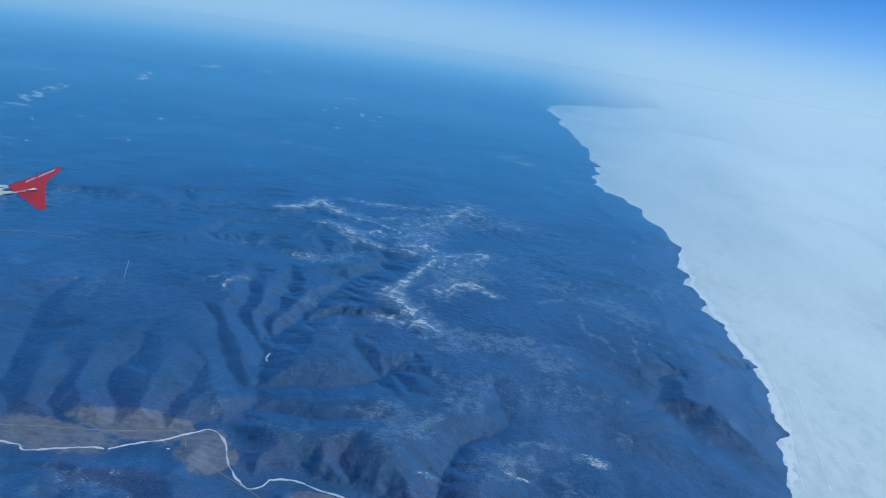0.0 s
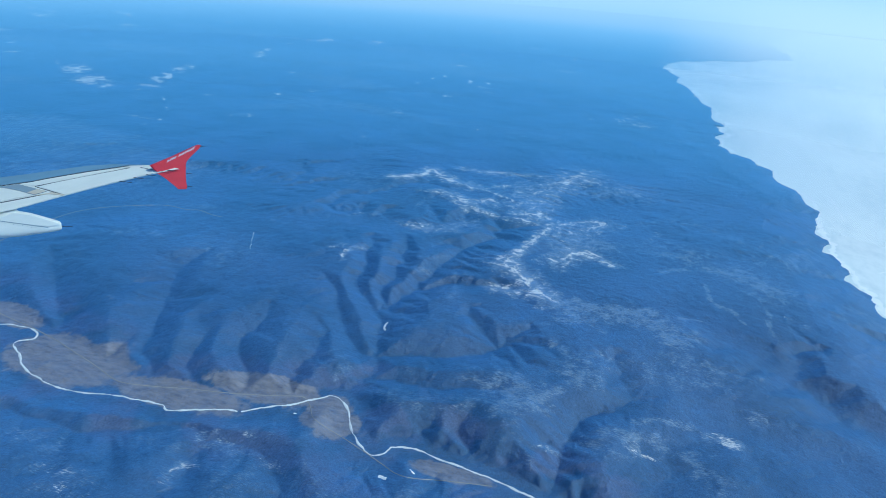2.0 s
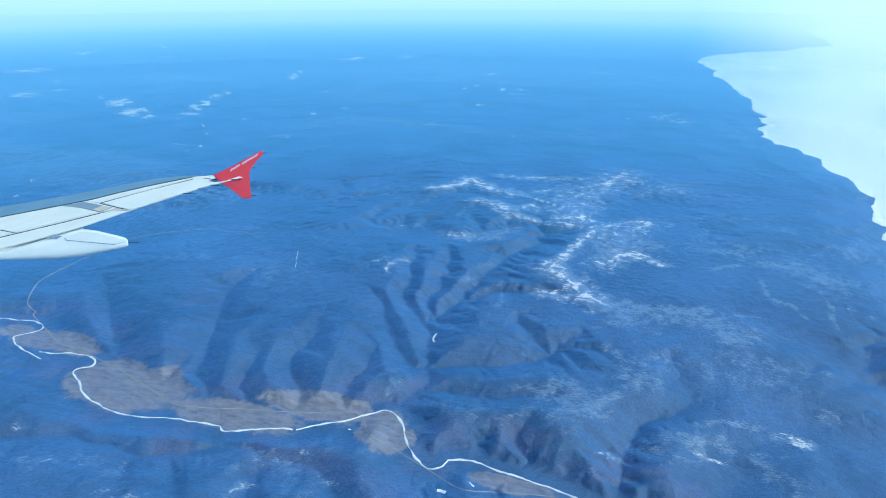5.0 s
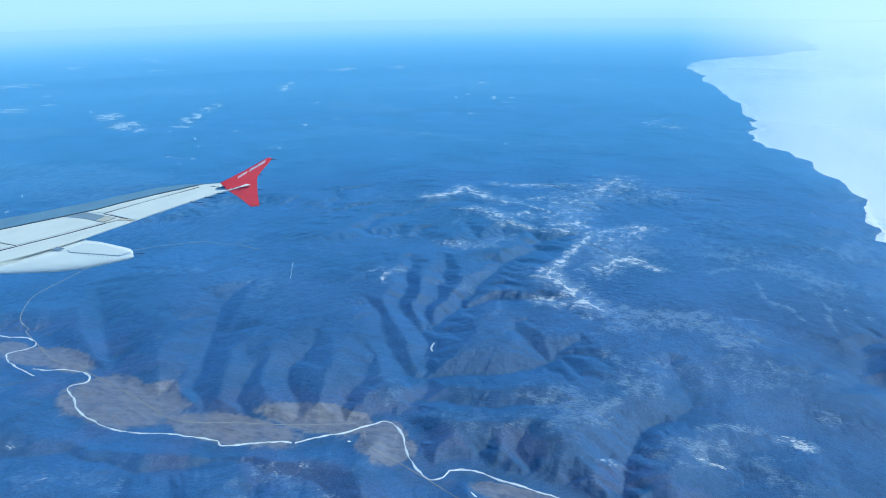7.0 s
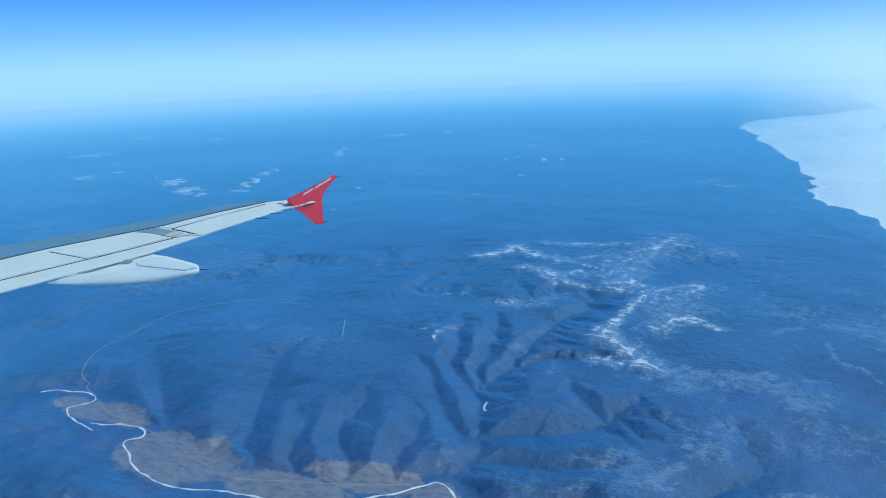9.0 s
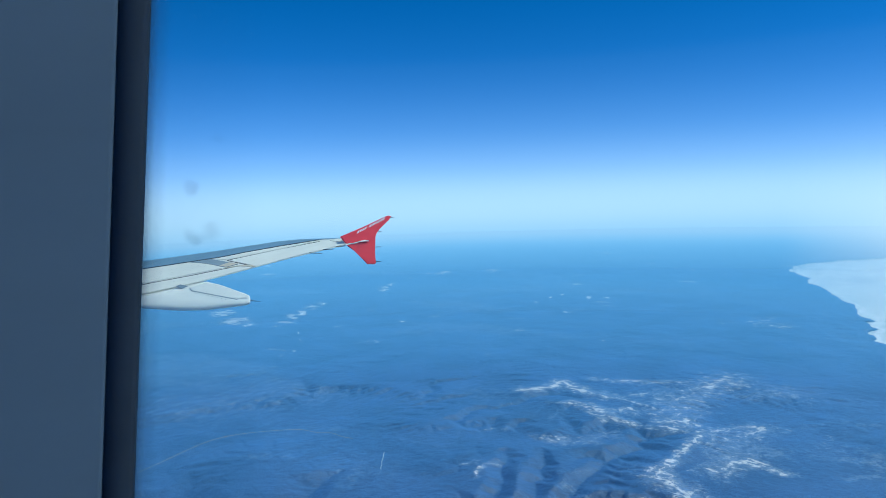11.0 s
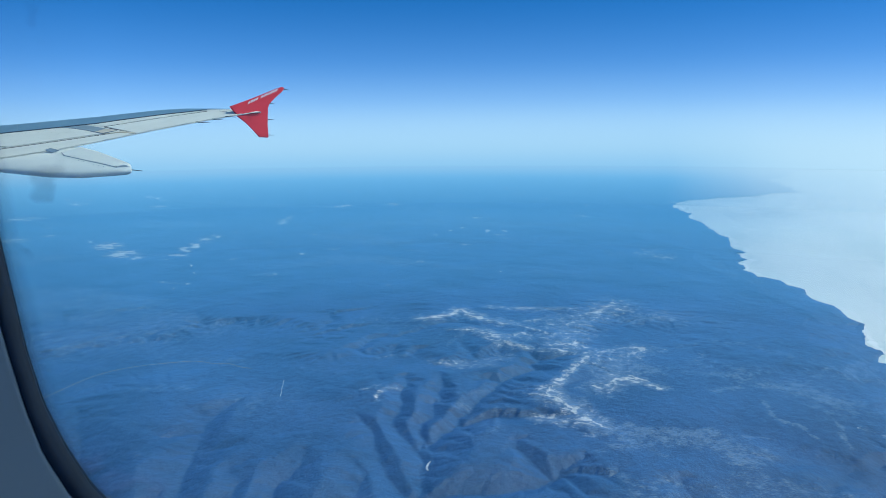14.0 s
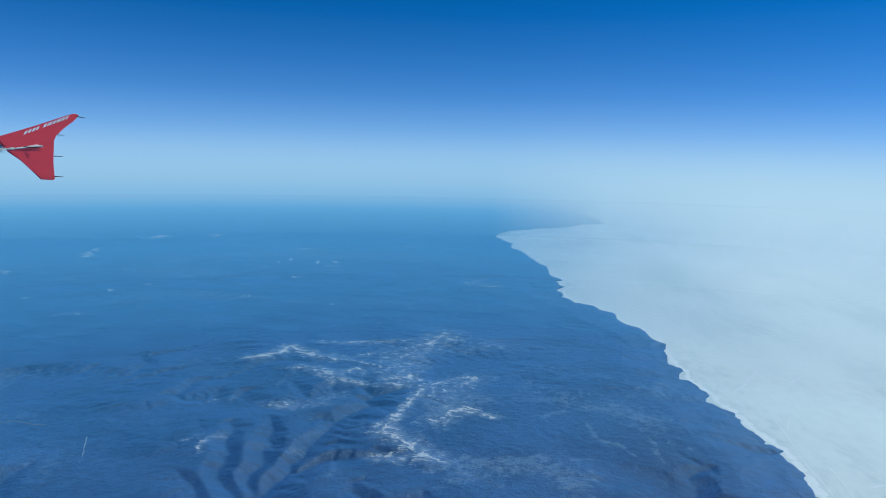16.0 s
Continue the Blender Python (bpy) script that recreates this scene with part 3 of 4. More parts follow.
# pressure ridges on the lake: line, width
ICE_RIDGES = [
    ([(40.7, 473.3), (50.3, 467.8), (59, 473.4), (64, 461.8), (68.3, 444.6)], 1.6),
    ([(66.9, 419.7), (69.6, 410.3), (72.3, 395.2)], 1.2),
    ([(41.9, 712.6), (59.4, 713.1), (70.9, 730.2)], 2.4),
    ([(50, 566.4), (60, 588), (62, 574.9)], 2.2),
    ([(72, 393.5), (80.9, 399.7)], 0.7),
    ([(77.2, 322.1), (77.6, 307.8), (77.2, 287.1)], 0.8),
    ([(81.5, 207.1), (79.8, 192.1), (77.3, 178.2), (77.1, 167.8), (76.2, 159.2), (74.7, 152.2)], 0.35),
    ([(74.7, 152.2), (72.8, 144.4), (71.4, 135.1), (70.3, 126.9)], 0.35),
    ([(82.8, 176.1), (82, 168.5), (80.2, 157), (79, 146.8), (77.1, 135.3), (76.3, 129.1)], 0.3),
    ([(77.9, 234), (83, 239), (90.3, 253), (98.3, 263.8)], 0.5),
    ([(92.9, 241.6), (98.1, 245.8), (99.8, 244.4), (109.1, 255.2), (111.7, 256.7)], 0.6),
    ([(78.9, 140.7), (81.9, 142.3), (85.9, 143.1), (88.6, 143.6)], 0.35),
    ([(93.4, 167.5), (95.2, 166.9), (95.6, 160.4), (97.2, 156)], 0.35),
    ([(86.9, 164.9), (91.9, 167.2)], 0.4),
    ([(82, 200.2), (85.1, 207.3), (86.3, 209.8)], 0.3),
    ([(51.9, 726.3), (65.7, 755.6), (93.6, 785.1)], 2),
]


rng = random.Random(11)
SPECKS = []
for _ in range(90):
    b, r = radians(rng.uniform(-78, 2)), math.exp(rng.uniform(math.log(230), math.log(2600)))
    if r < 420 and b > radians(-42):
        continue
    SPECKS.append((r * math.sin(b), r * math.cos(b), r * rng.uniform(0.006, 0.028), r * rng.uniform(0.004, 0.012), rng.uniform(0.35, 0.8)))


def lattice(ix, iy, seed):
    h = (ix * 374761393 + iy * 668265263 + seed * 974634777) & 0x7FFFFFFF
    h = ((h ^ (h >> 13)) * 1274126177) & 0x7FFFFFFF
    h = h ^ (h >> 16)
    a = (h % 4096) * (2 * np.pi / 4096)
    return np.cos(a), np.sin(a)


def gnoise(x, y, seed):
    """Gradient noise, about -0.7 to 0.7."""
    fx, fy = np.floor(x), np.floor(y)
    ix, iy = fx.astype(np.int64), fy.astype(np.int64)
    u, v = x - fx, y - fy
    su, sv = u * u * u * (u * (u * 6 - 15) + 10), v * v * v * (v * (v * 6 - 15) + 10)
    n = []
    for dx, dy in ((0, 0), (1, 0), (0, 1), (1, 1)):
        gx, gy = lattice(ix + dx, iy + dy, seed)
        n.append(gx * (u - dx) + gy * (v - dy))
    return (n[0] * (1 - su) + n[1] * su) * (1 - sv) + (n[2] * (1 - su) + n[3] * su) * sv


def fbm(x, y, wave, octaves, seed):
    total, amp = 0, 1.0
    for k in range(octaves):
        total = total + amp * gnoise(x / wave + 17.3 * k, y / wave - 9.1 * k, seed + k)
        wave, amp = wave / 2.05, amp * 0.5
    return total


def ridged(x, y, wave, octaves, seed):
    total, amp = 0, 1.0
    for k in range(octaves):
        total = total + amp * (1 - 2 * np.abs(gnoise(x / wave + 5.7 * k, y / wave + 3.3 * k, seed + k)))
        wave, amp = wave / 2.1, amp * 0.5
    return total


def along(x, y, line):
    """Distance from each point to a line, and how far along it the nearest place is, 0 to 1."""
    pts = np.array(line, float)
    seg = np.hypot(*(pts[1:] - pts[:-1]).T)
    run, best, where = np.concatenate([[0], np.cumsum(seg)]), np.full(x.shape, 1e9), np.zeros(x.shape)
    for i in range(len(seg)):
        (ax, ay), (bx, by) = pts[i], pts[i + 1]
        t = np.clip(((x - ax) * (bx - ax) + (y - ay) * (by - ay)) / seg[i] ** 2, 0, 1)
        d = np.hypot(x - ax - t * (bx - ax), y - ay - t * (by - ay))
        near = d < best
        best, where = np.where(near, d, best), np.where(near, (run[i] + t * seg[i]) / run[-1], where)
    return best, where


def smoothed(line, step, passes=2):
    """A line through the same places with its corners rounded, at an even step."""
    p = np.array(line, float)
    for _ in range(passes):
        q = np.empty((2 * len(p) - 2, 2))
        q[0::2], q[1::2] = 0.75 * p[:-1] + 0.25 * p[1:], 0.25 * p[:-1] + 0.75 * p[1:]
        p = np.vstack([p[:1], q, p[-1:]])
    run = np.concatenate([[0], np.cumsum(np.hypot(*(p[1:] - p[:-1]).T))])
    s = np.arange(0, run[-1], step)
    return np.stack([np.interp(s, run, p[:, 0]), np.interp(s, run, p[:, 1])], 1)


LAKE = COAST_SOUTH + COAST + CAPES + FAR_SHORE
SHORE = COAST_SOUTH + COAST + CAPES + FAR_SHORE[:6]


def in_lake(x, y):
    inside = np.zeros(x.shape, bool)
    n = len(LAKE)
    for i in range(n):
        (ax, ay), (bx, by) = LAKE[i], LAKE[(i + 1) % n]
        if ay == by:
            continue
        inside ^= ((ay > y) != (by > y)) & (x < (bx - ax) * (y - ay) / (by - ay) + ax)
    return inside


EARTH = 56631.0


def envelope(x, y):
    """The uncut upland with its ridges and, shallow, the valleys that steer the water."""
    r = np.hypot(x, y)
    far = np.clip((r - 260) / 400, 0, 1)
    wx, wy = x + 3.4 * fbm(x, y, 18, 3, 31), y + 3.4 * fbm(x, y, 18, 3, 47)
    z = 5.5 + 1.5 * fbm(x, y, 70, 3, 3) * (1 - 0.4 * far) + 1.3 * far * fbm(x, y, 300, 3, 8) + 0.5 * fbm(x, y, 21, 3, 14) * (1 - far)
    crest = 0
    for line, extra, width in RIDGES:
        d, s = along(wx, wy, line)
        crest = np.maximum(crest, extra * np.exp(-(d / width) ** 2))
    z = z + crest
    for line, f0, f1, half, width, depth in VALLEYS:
        d, s = along(wx if half < 2 else x, wy if half < 2 else y, line)
        d = np.maximum(0, d - half)
        soft = 1.0 if half >= 2 else 1.25
        zc = f0 + (f1 - f0) * s + 1.25 * depth * (1 - np.exp(-(d / (width * soft)) ** 1.2)) + 1.6 * np.clip(d / width - 1.2, 0, 3)
        k = 0.35
        z = np.where(np.abs(z - zc) < 6 * k, -k * np.log(np.exp(-np.clip(z, -5, 40) / k) + np.exp(-np.clip(zc, -5, 40) / k)), np.minimum(z, zc))
    return z


def box_mean(grid, n):
    """Mean over a square of 2n+1 cells."""
    for axis in (0, 1):
        pad = [(0, 0), (0, 0)]
        pad[axis] = (n + 1, n)
        c = np.cumsum(np.pad(grid, pad, mode="edge"), axis=axis)
        grid = (c[2 * n + 1:] - c[:-2 * n - 1] if axis == 0 else c[:, 2 * n + 1:] - c[:, :-2 * n - 1]) / (2 * n + 1)
    return grid


BROAD_VALLEY = VALLEYS[7][0][:7] + [(33, 160)]
CELL, GX0, GX1, GY0, GY1 = 0.48, -205.0, 96.0, 52.0, 316.0


def eroded():
    """The near country cut by running water: each round, water finds its way down to river and lake and deepens its bed."""
    gx, gy = np.meshgrid(np.arange(GX0, GX1, CELL), np.arange(GY0, GY1, CELL), indexing="ij")
    nx, ny = gx.shape
    h = envelope(gx, gy) + 0.25 * fbm(gx, gy, 6, 3, 64) + 0.35 * fbm(gx + 40, gy, 13, 2, 71)
    river = np.minimum.reduce([along(gx, gy, line)[0] for line in (RIVER, RIVER_LOW, RIVER_UP)])
    lake_cells = in_lake(gx, gy)
    base = lake_cells | (river < 1.6)
    base[[0, -1], :] = True
    base[:, [0, -1]] = True
    h[lake_cells] = -0.2
    offs = [(-1, -1, 1.414), (-1, 0, 1.0), (-1, 1, 1.414), (0, -1, 1.0), (0, 1, 1.0), (1, -1, 1.414), (1, 0, 1.0), (1, 1, 1.414)]
    step = [dx * ny + dy for dx, dy, _ in offs]
    far_step = [d for _, _, d in offs]
    fixed = base.ravel()
    edge = np.zeros((nx, ny), bool)
    edge[[0, -1], :] = True
    edge[:, [0, -1]] = True
    edge = edge.ravel()
    shuffle = np.random.default_rng(5)
    for rounds in range(12):
        flat = h.ravel().tolist()
        n = len(flat)
        seen = fixed.tolist()
        isedge = edge.tolist()
        levels = [[] for _ in range(3200)]
        rank = np.clip((h.ravel() + 0.14 * shuffle.random(h.size) + 1.5) * 180, 0, 3199).astype(int).tolist()
        for i in range(n):
            if seen[i]:
                levels[rank[i]].append(i)
        parent, dist, order = list(range(n)), [1.0] * n, []
        for level, queue in enumerate(levels):
            for i in queue:
                order.append(i)
                if isedge[i]:
                    near = [k for k in range(8) if 0 <= i + step[k] < n and abs((i + step[k]) % ny - i % ny) <= 1]
                else:
                    near = range(8)
                for k in near:
                    q = i + step[k]
                    if not seen[q]:
                        seen[q] = True
                        parent[q], dist[q] = i, far_step[k]
                        levels[rank[q] if rank[q] > level else level].append(q)
        area = [1.0] * n
        for i in reversed(order):
            if parent[i] != i:
                area[parent[i]] += area[i]
        for i in order:
            p = parent[i]
            if p != i:
                f = 0.092 * math.sqrt(area[i]) / dist[i]
                flat[i] = (flat[i] + f * flat[p]) / (1 + f) if flat[i] > flat[p] else flat[p] + 0.002
        h = np.array(flat).reshape(nx, ny)
        lap = np.zeros_like(h)
        lap[1:-1, 1:-1] = h[:-2, 1:-1] + h[2:, 1:-1] + h[1:-1, :-2] + h[1:-1, 2:] - 4 * h[1:-1, 1:-1]
        h = np.where(base, h, h + 0.03 * lap)
    # no slope stays steeper than its angle of rest, which is steeper beside the river; the plan draws slopes that rise
    # away from the viewer's foot longer than they are, so their limit in it is lower
    rest = 0.76 + 0.15 * np.exp(-((river - 5) / 6) ** 2)
    for _ in range(34):
        for dx, dy, d in offs:
            ax, bx = (slice(1, None), slice(None, -1)) if dx > 0 else (slice(None, -1), slice(1, None)) if dx < 0 else (slice(None), slice(None))
            ay, by = (slice(1, None), slice(None, -1)) if dy > 0 else (slice(None, -1), slice(1, None)) if dy < 0 else (slice(None), slice(None))
            away = (dx * gx + dy * gy) / (d * 82.0)
            lim = CELL * d * rest / np.clip(1 + rest * away, 0.6, 9)
            h[ax, ay] = np.minimum(h[ax, ay], h[bx, by] + lim[ax, ay])
    for _ in range(1):
        lap[1:-1, 1:-1] = h[:-2, 1:-1] + h[2:, 1:-1] + h[1:-1, :-2] + h[1:-1, 2:] - 4 * h[1:-1, 1:-1]
        h = h + 0.1 * lap
    # the broad valley towards the lake has an open, gentle floor
    d = along(gx, gy, BROAD_VALLEY)[0]
    gentle = 0.9 * np.exp(-(d / 10) ** 2)
    h = np.where(lake_cells, h, h * (1 - gentle) + box_mean(box_mean(h, 12), 12) * gentle)
    # hills round off towards their tops, the lower ones by the river most
    bend = 5.6 + 10 * np.clip((gy - 128) / 60, 0, 1)
    h = np.where(h > 0.5, 0.5 + 1.2 * bend * (1 - np.exp(-(h - 0.5) / bend)), h)
    # the wooded domes north of the river are smooth, and so are the low hills by the lake
    dome = np.where(gx < 0, 0.22 * np.clip((-18 - gx) / 20, 0, 1), 0.6 * np.clip(gx / 12, 0, 1)) * np.clip((155 - gy) / 20, 0, 1) * np.clip((river - 2.5) / 4, 0, 1)
    h = h * (1 - dome) + box_mean(box_mean(h, 5), 5) * dome
    return np.where(lake_cells, -0.2, 0.45 + (0.95 - 0.6 * dome) * (h - 0.45))


RELIEF = eroded()


SWELL = box_mean(RELIEF - box_mean(box_mean(RELIEF, 11), 11), 2)


def sampled(x, y, grid=None):
    grid = RELIEF if grid is None else grid
    u, v = (x - GX0) / CELL, (y - GY0) / CELL
    nx, ny = RELIEF.shape
    i, j = np.clip(np.floor(u).astype(int), 0, nx - 2), np.clip(np.floor(v).astype(int), 0, ny - 2)
    a, b = np.clip(u - i, 0, 1), np.clip(v - j, 0, 1)
    z = (grid[i, j] * (1 - a) + grid[i + 1, j] * a) * (1 - b) + (grid[i, j + 1] * (1 - a) + grid[i + 1, j + 1] * a) * b
    inside = np.minimum(np.minimum(u, nx - 1 - u), np.minimum(v, ny - 1 - v)) * CELL
    return z, np.clip(inside / 25, 0, 1)


def height(x, y):
    """Height of the ground over the lake's level, before the earth's curve."""
    r = np.hypot(x, y)
    zs, w = sampled(x, y)
    z = np.where(w < 1, envelope(x, y), 0.0)
    wx, wy = x + 4 * fbm(x, y, 40, 2, 31), y + 4 * fbm(x, y, 40, 2, 47)
    far = np.clip((r - 300) / 600, 0, 1)
    z = z + (ridged(wx, wy, 26, 3, 12) - 0.95) * 0.7 * (1 - 0.9 * far) * np.clip(210 / r, 0, 1) * (1 - 0.2 * np.clip((r - 240) / 120, 0, 1))
    z = zs * w + (0.45 + 0.95 * (z - 0.45)) * (1 - w)
    z = z + 0.1 * np.clip(1.5 - r / 160, 0.1, 1) * fbm(x, y, 2.6, 3, 21) * np.clip((z - 0.7) / 1.2, 0, 1)
    sx, sy = x + (1.0 + r / 100) * fbm(x, y, 6 + r / 60, 4, 77), y + (1.0 + r / 100) * fbm(x, y, 6 + r / 60, 4, 91)
    d, s = along(sx, sy, SHORE)
    inside = in_lake(sx, sy)
    rim = 0.22 + (1.2 + 0.5 * fbm(x, y, 9, 3, 5)) * (1 - np.exp(-d / 1.6)) + 0.2 * d
    rim = rim + np.clip((r - 380) / 150, 0, 1) * (0.2 + 0.05 * d - rim)
    return np.where(inside, -np.minimum(1.2, 0.25 + d * 0.5), np.minimum(np.maximum(z, 0.3), rim))


def curve(x, y):
    return -(x * x + y * y) / (2 * EARTH)


def blobs(x, y, table):
    total = np.zeros(x.shape)
    for cx, cy, rx, ry, *rest in table:
        q = ((x - cx) / rx) ** 2 + ((y - cy) / ry) ** 2
        total = np.maximum(total, (rest[0] if rest else 1.0) * np.exp(-q * 0.8))
    return total


def strokes(x, y, table):
    total = np.zeros(x.shape)
    for line, width, strength in table:
        (x0, y0), (x1, y1) = np.min(line, axis=0) - 3 * width, np.max(line, axis=0) + 3 * width
        near = np.flatnonzero((x > x0) & (x < x1) & (y > y0) & (y < y1))
        d, s = along(x[near], y[near], line)
        total[near] = np.maximum(total[near], strength * np.exp(-(d / width) ** 2))
    return total


def cover(x, y):
    """How far snow, bare stone, meadow and bare larch wood cover each place."""
    wx, wy = x + 1.6 * fbm(x, y, 7, 3, 141), y + 3.0 * fbm(x, y, 7, 3, 157)
    torn = fbm(x, 1.6 * y, 3.2, 4, 201)
    near = strokes(wx + 0.8 * torn, wy, [(line, 2.3 * width, 0.62 * amount) for line, width, amount in SNOW_LINES])
    crest = strokes(wx, wy, [(line, 0.4 * width, 0.9 * amount) for line, width, amount in SNOW_LINES])
    snow = np.clip(np.maximum(near * (0.72 + 2.3 * torn), crest * (0.95 + 2.0 * fbm(x, y, 7, 3, 263))), 0, 1.0)
    r = np.hypot(x, y)
    ragged = fbm(x / r * 60, np.log(r) * 45, 2.2, 4, 271)
    snow = np.maximum(snow, blobs(x, y, SPECKS) * np.clip(0.85 + 1.6 * ragged, 0, 1.2))
    patchy = fbm(x / r * 260, np.log(r) * 260, 2.4, 3, 277)
    bearing, depth = np.degrees(np.arctan2(x, y)) + 0.12 * ragged, np.log(np.maximum(r, 1)) + 0.006 * patchy
    for b0, r0, db, dl, amount in CLEARINGS:
        q = ((bearing - b0) / (1.1 * db)) ** 2 + ((depth - math.log(r0)) / (1.05 * dl)) ** 2
        snow = np.maximum(snow, np.clip(1.45 * amount * np.exp(-q) * (0.85 + 1.7 * patchy), 0, 1.05))
    swell, w = sampled(x, y, SWELL)
    swell = swell * w
    patch = fbm(x, y, 34, 4, 219)
    rise = np.clip(0.4 * swell + 1.1 * patch - 0.08, 0, 0.5) * np.clip((x + 130) / 90, 0.35, 1) * np.clip((320 - y) / 60, 0, 1) * (1 - 0.5 * np.clip((x - 5) / 20, 0, 1) * np.clip((140 - y) / 20, 0, 1))
    bare = np.maximum(np.maximum(strokes(wx, wy, BARE_LINES), 0.9 * blobs(wx, wy, OPEN_SLOPES)) * (1.1 + 0.9 * torn), rise)
    bare = np.maximum(bare, np.clip(2.4 * near, 0, 1.1))
    # paler patches set in with distance and fade out towards the lake
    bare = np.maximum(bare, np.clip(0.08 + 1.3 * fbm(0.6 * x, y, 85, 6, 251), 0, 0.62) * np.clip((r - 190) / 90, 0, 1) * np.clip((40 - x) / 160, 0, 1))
    d, s = along(x, y, VALLEYS[1][0])
    d2, s2 = along(x, y, RIVER_LOW)
    larch = np.exp(-((np.minimum(d, d2) - 9) / 9) ** 2) * np.clip((132 - y) / 18, 0.15, 1) * np.clip(0.55 + 1.6 * fbm(x, y, 11, 3, 233), 0, 1)
    return snow, np.clip(bare, 0, 1.2), blobs(x, y, [(a, b, 1.2 * c, 1.2 * d, k) for a, b, c, d, k in MEADOWS]), larch


# The plan above is drawn at the lake's level, as it lies under a viewer 82 m up: raised ground moves towards the viewer's foot.
def sheet(name, bearings, radii, zfun, mat):
    """A round sheet of ground: rings of points at the radii, at the bearings (degrees), and its points' x and y."""
    b = np.radians(bearings)
    rr, bb = np.meshgrid(radii, b, indexing="ij")
    x, y = (rr * np.sin(bb)).ravel(), (rr * np.cos(bb)).ravel()
    z = zfun(x, y)
    px, py = x * (1 - z / 82), y * (1 - z / 82)
    z = z + curve(px, py)
    nr, nb = len(radii), len(b)
    i, j = np.meshgrid(np.arange(nr - 1), np.arange(nb), indexing="ij")
    jn = (j + 1) % nb
    quads = np.stack([i * nb + j, i * nb + jn, (i + 1) * nb + jn, (i + 1) * nb + j], -1).reshape(-1, 4)[:, ::-1]
    me = bpy.data.meshes.new(name)
    me.vertices.add(len(x))
    me.vertices.foreach_set("co", np.stack([px, py, z], 1).ravel())
    me.loops.add(quads.size)
    me.loops.foreach_set("vertex_index", quads.ravel().astype(np.int32))
    me.polygons.add(len(quads))
    me.polygons.foreach_set("loop_start", np.arange(0, quads.size, 4, dtype=np.int32))
    me.update(calc_edges=True)
    me.polygons.foreach_set("use_smooth", np.ones(len(quads), bool))
    me.materials.append(mat)
    return new(name, me), x, y


fine_b = np.arange(-80, 56.01, 0.13)
bearings = np.concatenate([fine_b, np.arange(66, 279, 6.0)])
radii = np.concatenate([[0.01], np.linspace(6, 56, 14), np.geomspace(58, 330, 560), np.geomspace(332, 4700, 380)])
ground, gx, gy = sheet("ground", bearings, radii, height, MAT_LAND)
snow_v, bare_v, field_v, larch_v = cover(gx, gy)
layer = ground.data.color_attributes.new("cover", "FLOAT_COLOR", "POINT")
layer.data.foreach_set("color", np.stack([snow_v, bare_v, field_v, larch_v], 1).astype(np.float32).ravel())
tagged(ground, "blue-hazed wooded hills with snowy ridges and valleys", "ground", kind="structure")
lake, lx, ly = sheet("lake", np.arange(0, 360, 1.5), np.concatenate([[0.02], np.geomspace(20, 4700, 170)]), lambda x, y: 0 * x, MAT_LAKE)
tagged(lake, "pale frozen lake with a sharp dark shoreline", "lake", kind="structure")


def ribbon(name, line, width, lift, mat, level=None, wobble=0.55, seed=5, label="", category="", kind="structure"):
    """A flat strip that follows a line over the ground."""
    p = smoothed(line, 0.3)
    if wobble > 0.3 and level is None:
        p = p + 0.35 * np.stack([fbm(p[:, 0], p[:, 1], 3.2, 3, seed + 40), fbm(p[:, 0], p[:, 1], 3.2, 3, seed + 60)], 1)
    t = np.gradient(p, axis=0)
    t /= np.hypot(*t.T)[:, None]
    nrm = np.stack([-t[:, 1], t[:, 0]], 1)
    w = 0.5 * width * (1 + wobble * 2.2 * fbm(p[:, 0], p[:, 1], 2.5, 4, seed))
    cols = []
    for k in (-1.0, -0.5, 0.0, 0.5, 1.0):
        q = p + nrm * (w * k)[:, None]
        z = height(q[:, 0], q[:, 1]) if level is None else np.full(len(q), level)
        q = q * (1 - z / 82)[:, None]
        cols.append(np.column_stack([q, z + curve(q[:, 0], q[:, 1]) + lift * (1 if abs(k) < 1 else -0.6)]))
    verts = np.concatenate(cols)
    n = len(p)
    faces = [(c * n + i, (c + 1) * n + i, (c + 1) * n + i + 1, c * n + i + 1) for c in range(4) for i in range(n - 1)]
    me = bpy.data.meshes.new(name)
    me.from_pydata(verts.tolist(), [], faces)
    me.materials.append(mat)
    ob = new(name, me)
    for f in me.polygons:
        f.use_smooth = True
    return tagged(ob, label, category, kind=kind)


ribbon("river", RIVER, 0.46, 0.07, MAT_RIVER, label="narrow frozen white river winding through a valley", category="river")
ribbon("river", RIVER_LOW, 0.5, 0.07, MAT_RIVER, label="narrow frozen white river below a dark bluff", category="river")
ribbon("river", RIVER_UP, 0.4, 0.07, MAT_RIVER, label="looping frozen white river in flat bottomland", category="river")
ribbon("road", ROAD, 0.3, 0.06, MAT_ROAD, wobble=0.1, label="thin pale gravel road along a valley", category="road")
ribbon("road", TRACK, 0.24, 0.06, MAT_ROAD, wobble=0.1, label="thin pale gravel track beside a river", category="road")
ribbon("stream", [(-50.9, 130.0), (-51.8, 131.0), (-52.1, 132.7), (-52.1, 134.2)], 0.6, 0.08, MAT_RIVER, label="short white patch of frozen stream in a ravine", category="stream")
ribbon("stream", [(-112.5, 167.9), (-110.3, 163.8), (-108.2, 159.9), (-106.0, 156.1)], 0.2, 0.08, MAT_RIVER, label="short white frozen stream in a shallow valley", category="stream")
